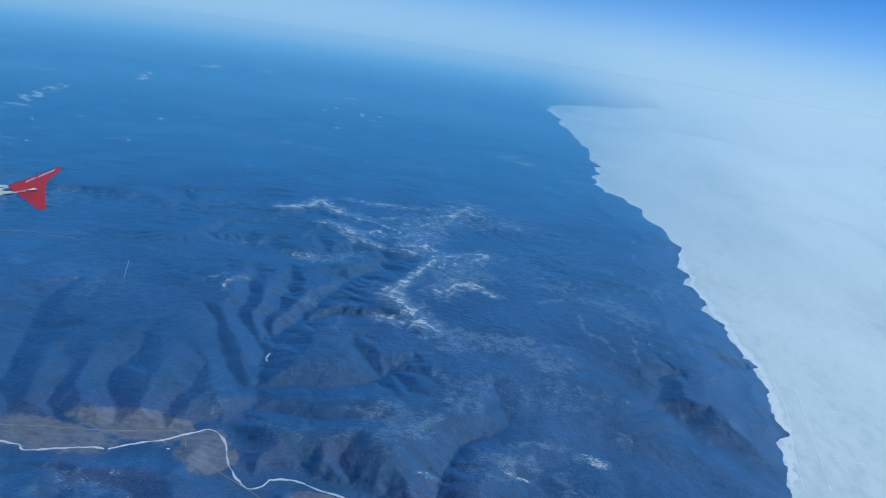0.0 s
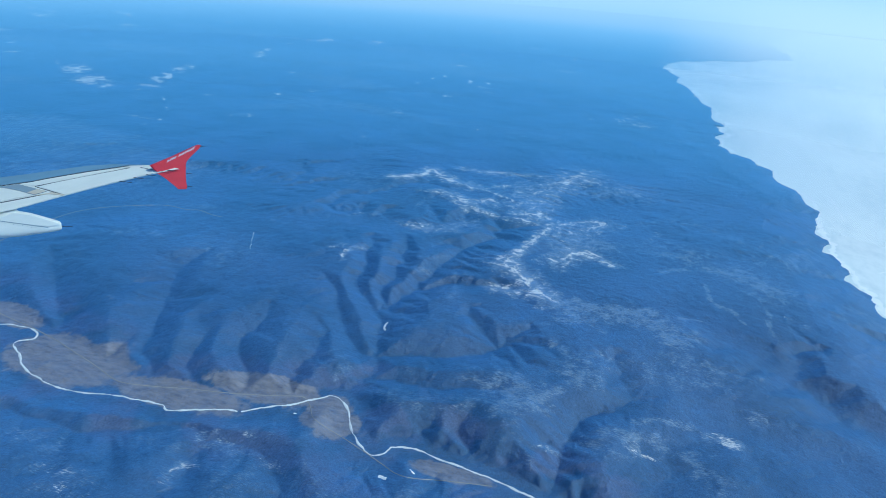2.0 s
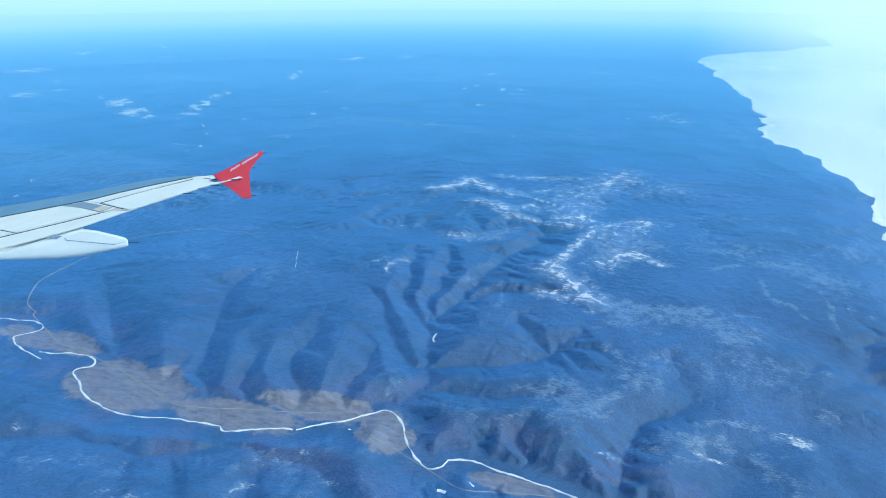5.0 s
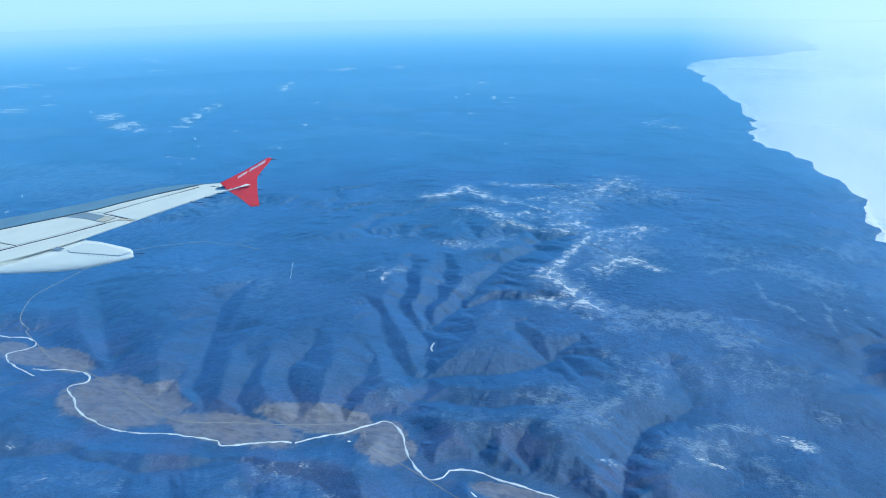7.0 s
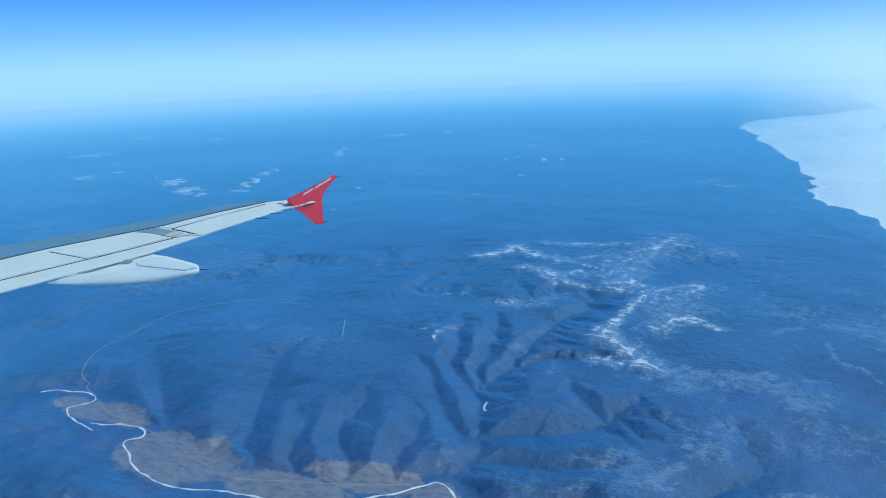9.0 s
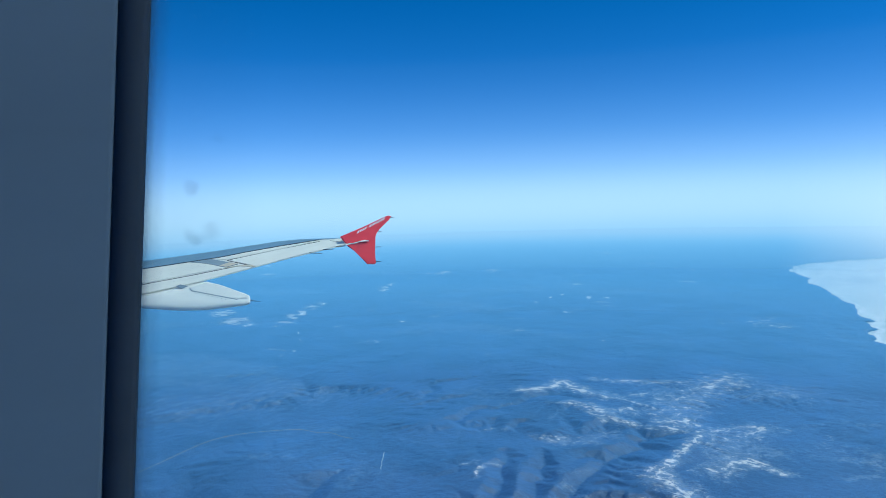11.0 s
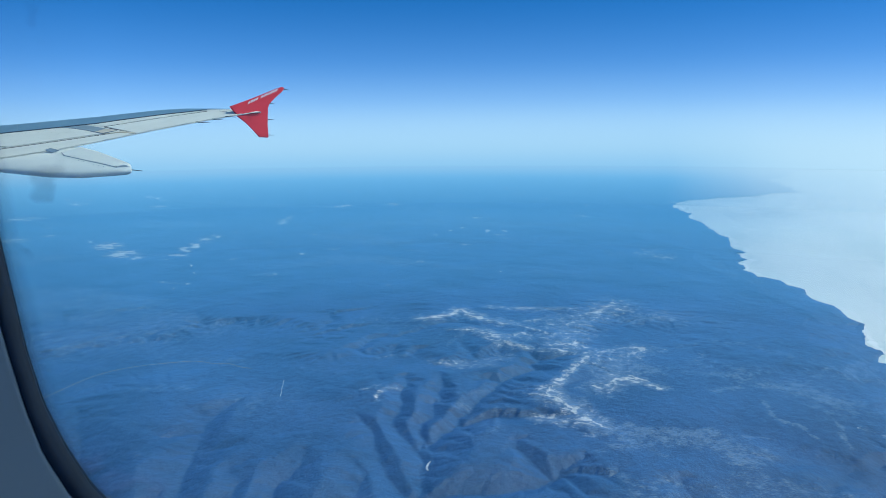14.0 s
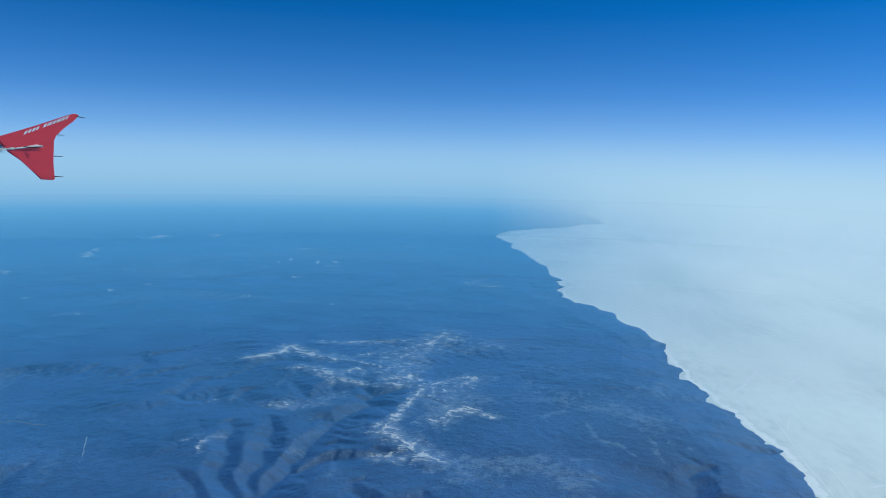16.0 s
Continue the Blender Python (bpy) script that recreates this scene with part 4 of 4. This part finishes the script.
for line, width in ICE_RIDGES:
    ribbon("ice_ridge", line, 1.35 * width, 0.05, MAT_CRACK, level=0.0, wobble=0.5, label="white pressure ridge on the frozen lake", category="ice ridge")
shore_ice = [(x + 0.6 + y * 0.004, y) for x, y in COAST]
ribbon("shore_ice", shore_ice, 2.4, 0.04, MAT_CRACK, level=0.0, wobble=0.7, label="brighter belt of shore ice along the lake", category="ice")


for line, width in (([(-32.5, 84.1), (-31.7, 84.1), (-30.6, 83.9)], 0.7), ([(-54.4, 93.5), (-53.8, 93.6)], 0.35), ([(-27.8, 87.9), (-26.3, 87.1)], 0.3)):
    ribbon("clearing", line, width, 0.06, MAT_CRACK, wobble=0.5, label="small snowy lot beside the frozen river", category="clearing")


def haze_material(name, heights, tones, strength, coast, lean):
    """Glowing see-through paint imitating the pale air over the distance: clear at its foot, denser towards the
    horizon, thinning out into the sky.
    """
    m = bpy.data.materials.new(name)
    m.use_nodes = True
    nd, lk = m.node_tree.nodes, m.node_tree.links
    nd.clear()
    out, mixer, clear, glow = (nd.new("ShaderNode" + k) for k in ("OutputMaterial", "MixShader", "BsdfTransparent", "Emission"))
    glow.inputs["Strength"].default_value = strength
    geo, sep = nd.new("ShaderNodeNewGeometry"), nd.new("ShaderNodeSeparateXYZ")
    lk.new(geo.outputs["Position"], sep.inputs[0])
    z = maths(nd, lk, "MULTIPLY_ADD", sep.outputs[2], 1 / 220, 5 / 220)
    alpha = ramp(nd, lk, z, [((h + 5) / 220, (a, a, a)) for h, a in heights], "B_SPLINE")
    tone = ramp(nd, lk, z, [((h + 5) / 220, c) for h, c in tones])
    # the glow is painted paler over the bright ice than over the woods; the shore lies further west the farther one
    # sees
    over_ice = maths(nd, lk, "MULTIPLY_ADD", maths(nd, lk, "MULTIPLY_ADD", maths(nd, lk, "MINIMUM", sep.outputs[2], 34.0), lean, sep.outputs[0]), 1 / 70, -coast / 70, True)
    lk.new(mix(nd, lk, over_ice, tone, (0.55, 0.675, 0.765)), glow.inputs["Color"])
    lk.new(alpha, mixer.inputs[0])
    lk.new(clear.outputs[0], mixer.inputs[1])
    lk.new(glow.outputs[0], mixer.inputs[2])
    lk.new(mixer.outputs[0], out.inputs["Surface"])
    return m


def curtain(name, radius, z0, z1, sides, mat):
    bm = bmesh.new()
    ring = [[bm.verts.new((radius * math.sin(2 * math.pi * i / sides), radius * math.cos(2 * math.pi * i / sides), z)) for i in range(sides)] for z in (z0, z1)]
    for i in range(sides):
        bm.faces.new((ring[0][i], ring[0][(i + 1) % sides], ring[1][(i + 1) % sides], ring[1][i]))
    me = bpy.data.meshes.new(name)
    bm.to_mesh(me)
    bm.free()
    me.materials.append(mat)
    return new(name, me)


# rings of glowing sheet, added at four distances to imitate hazy air
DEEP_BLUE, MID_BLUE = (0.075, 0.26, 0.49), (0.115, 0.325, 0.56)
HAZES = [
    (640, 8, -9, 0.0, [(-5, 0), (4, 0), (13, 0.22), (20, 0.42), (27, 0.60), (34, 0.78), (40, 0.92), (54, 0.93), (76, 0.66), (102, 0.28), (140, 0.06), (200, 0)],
     [(6, (0.14, 0.37, 0.64)), (22, (0.19, 0.43, 0.69)), (32, (0.25, 0.50, 0.75)), (41, (0.41, 0.58, 0.73)), (58, (0.50, 0.64, 0.75))], 0.84, "glowing sheet imitating pale blue haze before the far horizon"),
    (430, 3, 36, 1.4, [(-5, 0), (4, 0), (14, 0.10), (28, 0.28), (44, 0.34), (60, 0.28), (78, 0.10), (96, 0)], [(9, MID_BLUE), (56, (0.16, 0.40, 0.66)), (80, (0.42, 0.58, 0.72))], 1.0, "glowing sheet imitating thin blue haze over the farther woods"),
    (265, 3, 64, 1.35, [(-5, 0), (5, 0), (14, 0.15), (30, 0.33), (50, 0.39), (66, 0.30), (80, 0.10), (96, 0)], [(9, DEEP_BLUE), (56, MID_BLUE), (80, (0.42, 0.58, 0.72))], 1.0, "glowing sheet imitating thin blue haze over the distant woods"),
    (165, 3, 74, 1.2, [(-5, 0), (4, 0), (12, 0.05), (28, 0.13), (48, 0.16), (62, 0.12), (76, 0.03), (90, 0)], [(9, DEEP_BLUE), (56, DEEP_BLUE), (80, (0.42, 0.58, 0.72))], 1.0, "glowing sheet imitating thin blue haze over the nearer woods"),
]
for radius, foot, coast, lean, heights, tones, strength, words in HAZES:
    haze = curtain("backdrop", radius, foot, 215, 180, haze_material("glowing_haze", heights, tones, strength, coast, lean))
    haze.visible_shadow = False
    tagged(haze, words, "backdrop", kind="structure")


# ---- the aeroplane ----
def part(name, bm, mat, parent=None, label=""):
    me = bpy.data.meshes.new(name)
    bmesh.ops.recalc_face_normals(bm, faces=bm.faces[:])
    bm.to_mesh(me)
    bm.free()
    me.materials.append(mat)
    ob = new(name, me)
    if parent is not None:
        ob.parent = parent
    if label:
        ob["label"] = label
    return ob


def slab(outline, z0, z1, edge=0.0):
    """A flat plate: an outline in the plane, from z0 to z1, its upper rim rounded by edge."""
    bm = bmesh.new()
    low = [bm.verts.new((x, y, z0)) for x, y in outline]
    high = [bm.verts.new((x, y, z1)) for x, y in outline]
    n = len(outline)
    bm.faces.new(low)
    top = bm.faces.new(high)
    for i in range(n):
        bm.faces.new((low[i], low[(i + 1) % n], high[(i + 1) % n], high[i]))
    if edge:
        bmesh.ops.bevel(bm, geom=list(top.edges), offset=edge, segments=2, affect="EDGES")
    return bm


def rod(a, b, r0, r1, sides=6):
    bm = bmesh.new()
    a, b = Vector(a), Vector(b)
    bmesh.ops.create_cone(bm, cap_ends=True, segments=sides, radius1=r0, radius2=r1, depth=(b - a).length)
    turn = (b - a).to_track_quat("Z", "Y").to_matrix().to_4x4()
    bmesh.ops.transform(bm, matrix=Matrix.Translation((a + b) / 2) @ turn, verts=bm.verts[:])
    return bm


def frame_of(origin, ex, ey, ez):
    m = Matrix((ex, ey, ez)).transposed().to_4x4()
    m.translation = origin
    return m


wing = new("aircraft_wing")
wing.matrix_basis = frame_of(Vector((-14.2994, 19.1978, 75.2548)), Vector((-0.7428, -0.6569, -0.1292)), Vector((0.6054, -0.5766, -0.5487)), Vector((0.2860, -0.4858, 0.8259)))
tagged(wing, "white airliner wing with grey slat and red tip fence", "aircraft wing")
LEAD = [(14.48, -1.520), (11.90, -1.333), (10.63, -1.248), (8.79, -1.103), (6.91, -0.962), (5.01, -0.868), (4.23, -0.860), (3.04, -0.828), (2.24, -0.718), (0.98, -0.415), (0.30, -0.201), (0.00, 0.000)]
TRAIL = [(13.96, 0.910), (11.55, 0.853), (10.36, 0.831), (8.63, 0.761), (6.85, 0.703), (5.94, 0.653), (5.01, 0.530), (3.98, 0.377), (3.11, 0.259), (2.13, 0.144), (1.13, 0.051), (0.00, 0.000)]


def at_span(line, s):
    pts = sorted(line)
    return float(np.interp(s, [p[0] for p in pts], [p[1] for p in pts]))


def wing_body():
    """The wing box: aerofoil sections lofted from the tip inwards, its upper side nearly flat."""
    bm = bmesh.new()
    stations = [0.0, 0.15, 0.5, 1.0, 1.6, 2.4, 3.2, 4.0, 5.0, 6.0, 7.2, 8.4, 9.6, 11.0, 14.1]
    rings = []
    for s in stations:
        lo, hi = at_span(LEAD, s), at_span(TRAIL, s)
        ch = hi - lo
        th = 0.03 + 0.02 * s + 0.02 * ch
        ring = []
        for u in (0.0, 0.02, 0.08, 0.2, 0.4, 0.65, 0.85, 1.0):
            ring.append((s, lo + ch * u, 0.0 - 0.5 * th * (1 - min(1, u / 0.08)) ** 2))
        for u in (1.0, 0.8, 0.55, 0.3, 0.12, 0.03):
            ring.append((s, lo + ch * u, -0.02 - th * 1.15 * math.sqrt(max(0, u)) * (1 - u) * 2.2 - 0.35 * th * (1 - u)))
        rings.append([bm.verts.new(v) for v in ring])
    n = len(rings[0])
    for a, b in zip(rings, rings[1:]):
        for i in range(n):
            bm.faces.new((a[i], a[(i + 1) % n], b[(i + 1) % n], b[i]))
    bm.faces.new(rings[-1])
    bmesh.ops.remove_doubles(bm, verts=bm.verts[:], dist=0.0005)
    return bm


part("wing_box", wing_body(), MAT_WHITE, wing)
SLAT_LINE = [(14.28, -0.584), (11.77, -0.581), (10.54, -0.596), (8.75, -0.618), (6.90, -0.551), (5.01, -0.487), (4.23, -0.525), (3.07, -0.539), (1.68, -0.510)]
slat_out = [(s, c + 0.02) for s, c in LEAD[:9]] + [(1.63, -0.555), (0.92, -0.385), (1.30, -0.455)] + [(s, c - 0.015) for s, c in SLAT_LINE[::-1]]
part("slat", slab(slat_out, 0.004, 0.02, 0.008), MAT_SLAT, wing, "bare metal leading edge slat, blue sky reflection put into its colour")
part("slat_gap", slab([(s, c - 0.006) for s, c in SLAT_LINE] + [(s, c + 0.012) for s, c in SLAT_LINE[::-1]], 0.004, 0.012), MAT_DARK, wing, "dark seal strip behind the slat")
HINGE = [(14.08, 0.327), (11.63, 0.307), (9.38, 0.283), (7.51, 0.256), (5.95, 0.225), (4.83, 0.180), (4.27, 0.147)]
part("flap_gap", slab([(s, c - 0.012) for s, c in HINGE] + [(s, c + 0.02) for s, c in HINGE[::-1]], 0.004, 0.012), MAT_DARK, wing, "dark seal strip ahead of the flap")
part("flap", slab([(s, c + 0.03) for s, c in HINGE] + [(4.01, 0.367), (5.01, 0.514), (5.95, 0.637), (6.85, 0.687), (8.63, 0.745), (10.36, 0.815), (11.55, 0.836), (13.96, 0.892)], 0.004, 0.018, 0.008), MAT_WHITE, wing, "white flap panel with a bright rear edge")
part("spoiler", slab([(14.26, -0.491), (8.68, -0.463), (8.21, -0.176), (7.55, 0.218), (14.09, 0.280)], 0.004, 0.02, 0.008), MAT_WHITE, wing)
part("spoiler", slab([(8.62, -0.474), (6.14, -0.488), (5.72, -0.352), (5.35, -0.149), (4.94, 0.138), (7.49, 0.212), (8.16, -0.186)], 0.004, 0.02, 0.008), MAT_WHITE, wing)
part("fixed_panel", slab([(6.04, -0.493), (5.35, -0.468), (4.47, 0.063), (4.89, 0.127), (5.32, -0.149), (5.68, -0.352)], 0.004, 0.02, 0.006), MAT_GREY, wing, "grey unpainted panel beside the spoiler")
part("outer_panel", slab([(5.28, -0.457), (4.23, -0.478), (3.06, -0.492), (1.72, -0.449), (3.06, -0.373), (4.82, -0.264)], 0.004, 0.016, 0.006), MAT_WHITE, wing)
part("aileron", slab([(4.78, -0.232), (4.05, -0.278), (3.07, -0.337), (1.69, -0.393), (1.32, -0.335), (0.60, -0.000), (1.13, 0.035), (2.14, 0.128), (3.12, 0.244), (3.91, 0.351)], 0.004, 0.018, 0.008), MAT_WHITE, wing)
part("primer_patch", slab([(4.47, 0.055), (4.88, 0.118), (5.10, -0.02), (4.78, -0.10)], 0.018, 0.024), MAT_CREAM, wing, "bare cream primer patch")
part("flap_end_seal", slab([(4.86, 0.152), (4.3, 0.165), (3.95, 0.335), (4.0, 0.365), (4.42, 0.205), (4.83, 0.185)], 0.004, 0.036, 0.006), MAT_CREAM, wing, "cream seal plate at the flap's end")
for a, b in (((4.83, -0.248), (1.67, -0.418)), ((1.31, -0.350), (0.58, 0.015)), ((4.83, -0.233), (3.94, 0.346)), ((8.66, -0.468), (7.52, 0.223))):
    d = (Vector(b) - Vector(a)).normalized()
    o = Vector((-d.y, d.x)) * 0.011
    part("panel_gap", slab([tuple(Vector(a) + o), tuple(Vector(b) + o), tuple(Vector(b) - o), tuple(Vector(a) - o)], 0.004, 0.009), MAT_DARK, wing)
for i in range(7):
    s = 6.0 + 0.62 * i
    part("fastener_line", slab([(s, -0.93), (s + 0.012, -0.93), (s + 0.012, -0.6), (s, -0.6)], 0.018, 0.023), MAT_GREY, wing)
for a, b in (((2.13, 0.113), (1.69, 0.296)), ((1.63, 0.061), (1.27, 0.203)), ((1.19, 0.020), (0.85, 0.152)), ((0.42, -0.020), (0.10, 0.100))):
    part("static_wick", rod((*a, 0.0), (*b, 0.01), 0.016, 0.008), MAT_ROD, wing, "thin black static wick")

fence_m = frame_of(Vector((-14.5022, 19.0890, 75.2452)), Vector((0.6656, 0.7463, 0.0094)), Vector((-0.0085, -0.0051, 1.0000)), Vector((0.7463, -0.6656, 0.0030)))
FENCE = [(-0.77, 0.18), (0.04, 0.47), (0.87, 0.8), (1.01, 0.84), (1.11, 0.81), (1.0, 0.67), (0.74, 0.46), (0.53, 0.29), (0.46, 0.14), (0.45, -0.35), (0.46, -0.82), (0.43, -0.86), (0.15, -0.84), (-0.05, -0.6), (-0.27, -0.36), (-0.52, -0.16)]
fence = part("tip_fence", slab(FENCE, -0.09, 0.0, 0.03), MAT_RED, wing, "red arrow-shaped wing tip fence")
fence.matrix_local = wing.matrix_basis.inverted() @ fence_m
# two words of plain white bars in place of the maker's lettering
a, b = Vector((-0.18, 0.26)), Vector((0.88, 0.72))
d = (b - a).normalized()
up = Vector((0.045, 0.092))
x = 0.0
for w in (0.1, 0.1, 0.1, 0.085, None, 0.1, 0.04, 0.1, 0.085, 0.04, 0.1, 0.095, 0.095):
    if w is None:
        x += 0.09
        continue
    p = a + d * x
    bar = part("white_bar", slab([tuple(p), tuple(p + d * w * 0.68), tuple(p + d * w * 0.68 + up), tuple(p + up)], 0.002, 0.008), MAT_LETTER, fence, "plain white bar")
    x += w
for p, q in (((1.07, 0.77), (1.27, 0.74)), ((0.53, 0.29), (0.73, 0.28)), ((0.48, -0.25), (0.68, -0.26)), ((0.46, -0.77), (0.66, -0.78))):
    part("static_wick", rod((*p, -0.04), (*q, -0.04), 0.014, 0.007), MAT_ROD, fence, "thin black static wick")

fair_m = frame_of(Vector((-17.0835, 16.1485, 73.4595)), Vector((-0.6704, -0.7396, 0.0598)), Vector((-0.1315, 0.1977, 0.9714)), Vector((-0.7303, 0.6433, -0.2299))) @ Matrix.Diagonal((1.018, 0.999, 0.999, 1))
LOW = [(0.0, -0.12), (0.12, -0.17), (1.3, -0.30), (2.17, -0.30), (3.49, -0.17), (4.35, -0.04)]
TOP = [(0.0, 0.08), (0.05, 0.16), (0.9, 0.50), (1.34, 0.62), (1.96, 0.50), (3.23, 0.19), (4.35, 0.02)]


def canoe():
    bm = bmesh.new()
    rings = []
    for s in (0.0, 0.04, 0.12, 0.5, 0.9, 1.34, 1.7, 2.17, 2.8, 3.49, 4.0, 4.35):
        lo, hi = at_span(LOW, s), at_span(TOP, s)
        mid, half = (lo + hi) / 2, (hi - lo) / 2
        wide = min(0.26, 0.12 + 0.5 * half) if s < 3.6 else 0.5 * half + 0.02
        ring = []
        for k in range(20):
            a = 2 * math.pi * (k + 0.5) / 20
            cs, sn = math.cos(a), math.sin(a)
            drop = 1.0 if sn < 0 else 0.55
            ring.append(bm.verts.new((s, mid + half * math.copysign(abs(sn) ** drop, sn), wide * math.copysign(abs(cs) ** 0.4, cs))))
        rings.append(ring)
    for a, b in zip(rings, rings[1:]):
        for i in range(20):
            bm.faces.new((a[i], a[(i + 1) % 20], b[(i + 1) % 20], b[i]))
    bm.faces.new(rings[0])
    bm.faces.new(rings[-1])
    for f in bm.faces:
        f.smooth = len(f.verts) == 4
    for e in bm.edges:
        e.smooth = e.calc_face_angle(0) < 0.5
    return bm


fairing = part("flap_track_fairing", canoe(), MAT_WHITE, wing, "white canoe-shaped flap track fairing")
fairing.matrix_local = wing.matrix_basis.inverted() @ fair_m
part("fairing_pylon", slab([(1.0, 0.3), (1.34, 0.66), (1.96, 0.68), (2.5, 0.52), (3.23, 0.30), (4.2, 0.03), (3.5, -0.1), (1.5, 0.0)], 0.2, 0.26), MAT_WHITE, fairing, "white web between the fairing and the wing")
part("fairing_seam", slab([(1.86, 0.40), (1.80, 0.30), (0.42, -0.01), (0.32, 0.09), (0.34, 0.1), (0.43, 0.012), (1.79, 0.315), (1.845, 0.40)], -0.268, -0.25), MAT_GREY, fairing, "dark panel seam")
part("fairing_lip", slab([(0.03, 0.1), (0.36, 0.03), (0.44, 0.02), (1.78, 0.32), (1.83, 0.40), (1.4, 0.56), (0.9, 0.46)], -0.27, -0.24, 0.012), MAT_WHITE, fairing, "white upper rim panel of the fairing")
part("fairing_bracket", slab([(2.27, 0.46), (2.13, 0.52), (1.91, 0.46), (2.08, 0.38)], -0.26, -0.2), MAT_GREY, fairing, "small grey bracket cover")
for i in range(6):
    u, v = 1.42 - 0.13 * i, 0.17 - 0.033 * i
    part("rivet", rod((u, v, -0.245), (u, v, -0.272), 0.013, 0.011), MAT_GREY, fairing)
part("static_wick", rod((0.02, -0.02, 0), (-0.34, -0.05, 0.02), 0.016, 0.008), MAT_ROD, fairing, "thin black static wick")

# ---- the cabin's sidewall beside the window ----
# the window's rim: height, how far it stands out, width of its seal
RIM = [(73.75, 0.44, 0.04), (73.86, 0.27, 0.034), (73.95, 0.17, 0.03), (74.03, 0.12, 0.027), (74.10, 0.091, 0.025), (74.17, 0.070, 0.019), (74.25, 0.057, 0.018), (74.33, 0.049, 0.020), (74.41, 0.041, 0.021), (74.57, 0.034, 0.020),
       (74.90, 0.036, 0.019), (75.21, 0.037, 0.019), (75.30, 0.030, 0.023), (75.38, 0.024, 0.026), (75.47, 0.017, 0.029), (75.55, 0.011, 0.032), (75.63, 0.004, 0.034), (75.70, -0.004, 0.034), (75.79, -0.012, 0.033), (75.87, -0.021, 0.034),
       (77.00, 0.08, 0.032), (79.20, 0.272, 0.024), (79.30, 0.272, 0.029), (79.41, 0.273, 0.033), (79.60, 0.272, 0.034), (79.68, 0.22, 0.034), (79.80, -0.10, 0.034)]


def rim_at(z):
    zs = [p[0] for p in RIM]
    return float(np.interp(z, zs, [p[1] for p in RIM])), float(np.interp(z, zs, [p[2] for p in RIM]))


def upright(side, near, far, round_off=0.0):
    """A tall strip along the window's rim, between the two offsets that side() gives for a height."""
    bm = bmesh.new()
    rows = []
    for z in np.linspace(73.75, 79.8, 340):
        a, b = side(z)
        rows.append([bm.verts.new((u, z, w)) for u, w in ((a, near), (b - round_off, near), (b, near - round_off), (b, far), (a, far))])
    for p, q in zip(rows, rows[1:]):
        for i in range(5):
            f = bm.faces.new((p[i], p[(i + 1) % 5], q[(i + 1) % 5], q[i]))
            f.smooth = True
    bm.faces.new(rows[0])
    bm.faces.new(rows[-1])
    for e in bm.edges:
        e.smooth = e.calc_face_angle(0) < 0.9
    return bm


def seal_side(z):
    out, wide = rim_at(z)
    return out - wide, out


def liner_side(z):
    out, wide = rim_at(z)
    return -1.5, out - wide


sidewall = new("cabin_sidewall")
sidewall.matrix_basis = frame_of(Vector((-1.635, -0.038, 0.0)), Vector((0.7071, 0.7071, 0.0)), Vector((0, 0, 1)), Vector((0.7071, -0.7071, 0.0)))
tagged(sidewall, "dark blue-grey cabin liner beside a window with black seal", "cabin wall", kind="structure")
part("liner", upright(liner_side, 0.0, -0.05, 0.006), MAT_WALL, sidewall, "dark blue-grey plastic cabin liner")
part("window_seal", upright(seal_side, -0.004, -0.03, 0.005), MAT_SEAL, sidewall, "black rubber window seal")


def grime_fade_material():
    """Dirt on the pane in soft blotches, and a dark fade painted along the seal to blur its edge; clear glass beyond.
    """
    m = bpy.data.materials.new("dirty_pane")
    m.use_nodes = True
    nd, lk = m.node_tree.nodes, m.node_tree.links
    nd.clear()
    out, mixer, clear, dirt = (nd.new("ShaderNode" + k) for k in ("OutputMaterial", "MixShader", "BsdfTransparent", "BsdfDiffuse"))
    dirt.inputs["Color"].default_value = (0.03, 0.055, 0.10, 1)
    at = nd.new("ShaderNodeAttribute")
    at.attribute_name = "margin"
    # painted fade next to the seal, imitating an edge out of focus
    edge = ramp(nd, lk, at.outputs["Fac"], [(0.0, (0, 0, 0)), (0.80, (0.10, 0.10, 0.10)), (0.90, (0.32, 0.32, 0.32)), (1.0, (0.92, 0.92, 0.92))])
    blot = ramp(nd, lk, noise_node(nd, lk, 15.0, 2.0, 0.5), [(0.55, (0, 0, 0)), (0.74, (0.38, 0.38, 0.38))], "EASE")
    patch = ramp(nd, lk, at.outputs["Fac"], [(0.15, (0, 0, 0)), (0.55, (0.8, 0.8, 0.8))], "EASE")
    lk.new(maths(nd, lk, "MAXIMUM", edge, maths(nd, lk, "MULTIPLY", blot, patch)), mixer.inputs[0])
    lk.new(clear.outputs[0], mixer.inputs[1])
    lk.new(dirt.outputs[0], mixer.inputs[2])
    lk.new(mixer.outputs[0], out.inputs["Surface"])
    return m


def pane_strip():
    bm = bmesh.new()
    layer = bm.verts.layers.float.new("margin")
    rows = []
    for z in np.linspace(73.75, 79.66, 200):
        u = rim_at(z)[0]
        row = []
        for k in (0.0, 0.006, 0.014, 0.03, 0.06, 0.10, 0.15):
            v = bm.verts.new((u - 0.004 + k, z, -0.018))
            v[layer] = 1 - k / 0.15
            row.append(v)
        rows.append(row)
    for p, q in zip(rows, rows[1:]):
        for i in range(6):
            bm.faces.new((p[i], p[i + 1], q[i + 1], q[i]))
    return bm


pane = part("window_pane", pane_strip(), grime_fade_material(), sidewall, "dusty window pane with dark smudges along its seal")
pane.visible_shadow = False
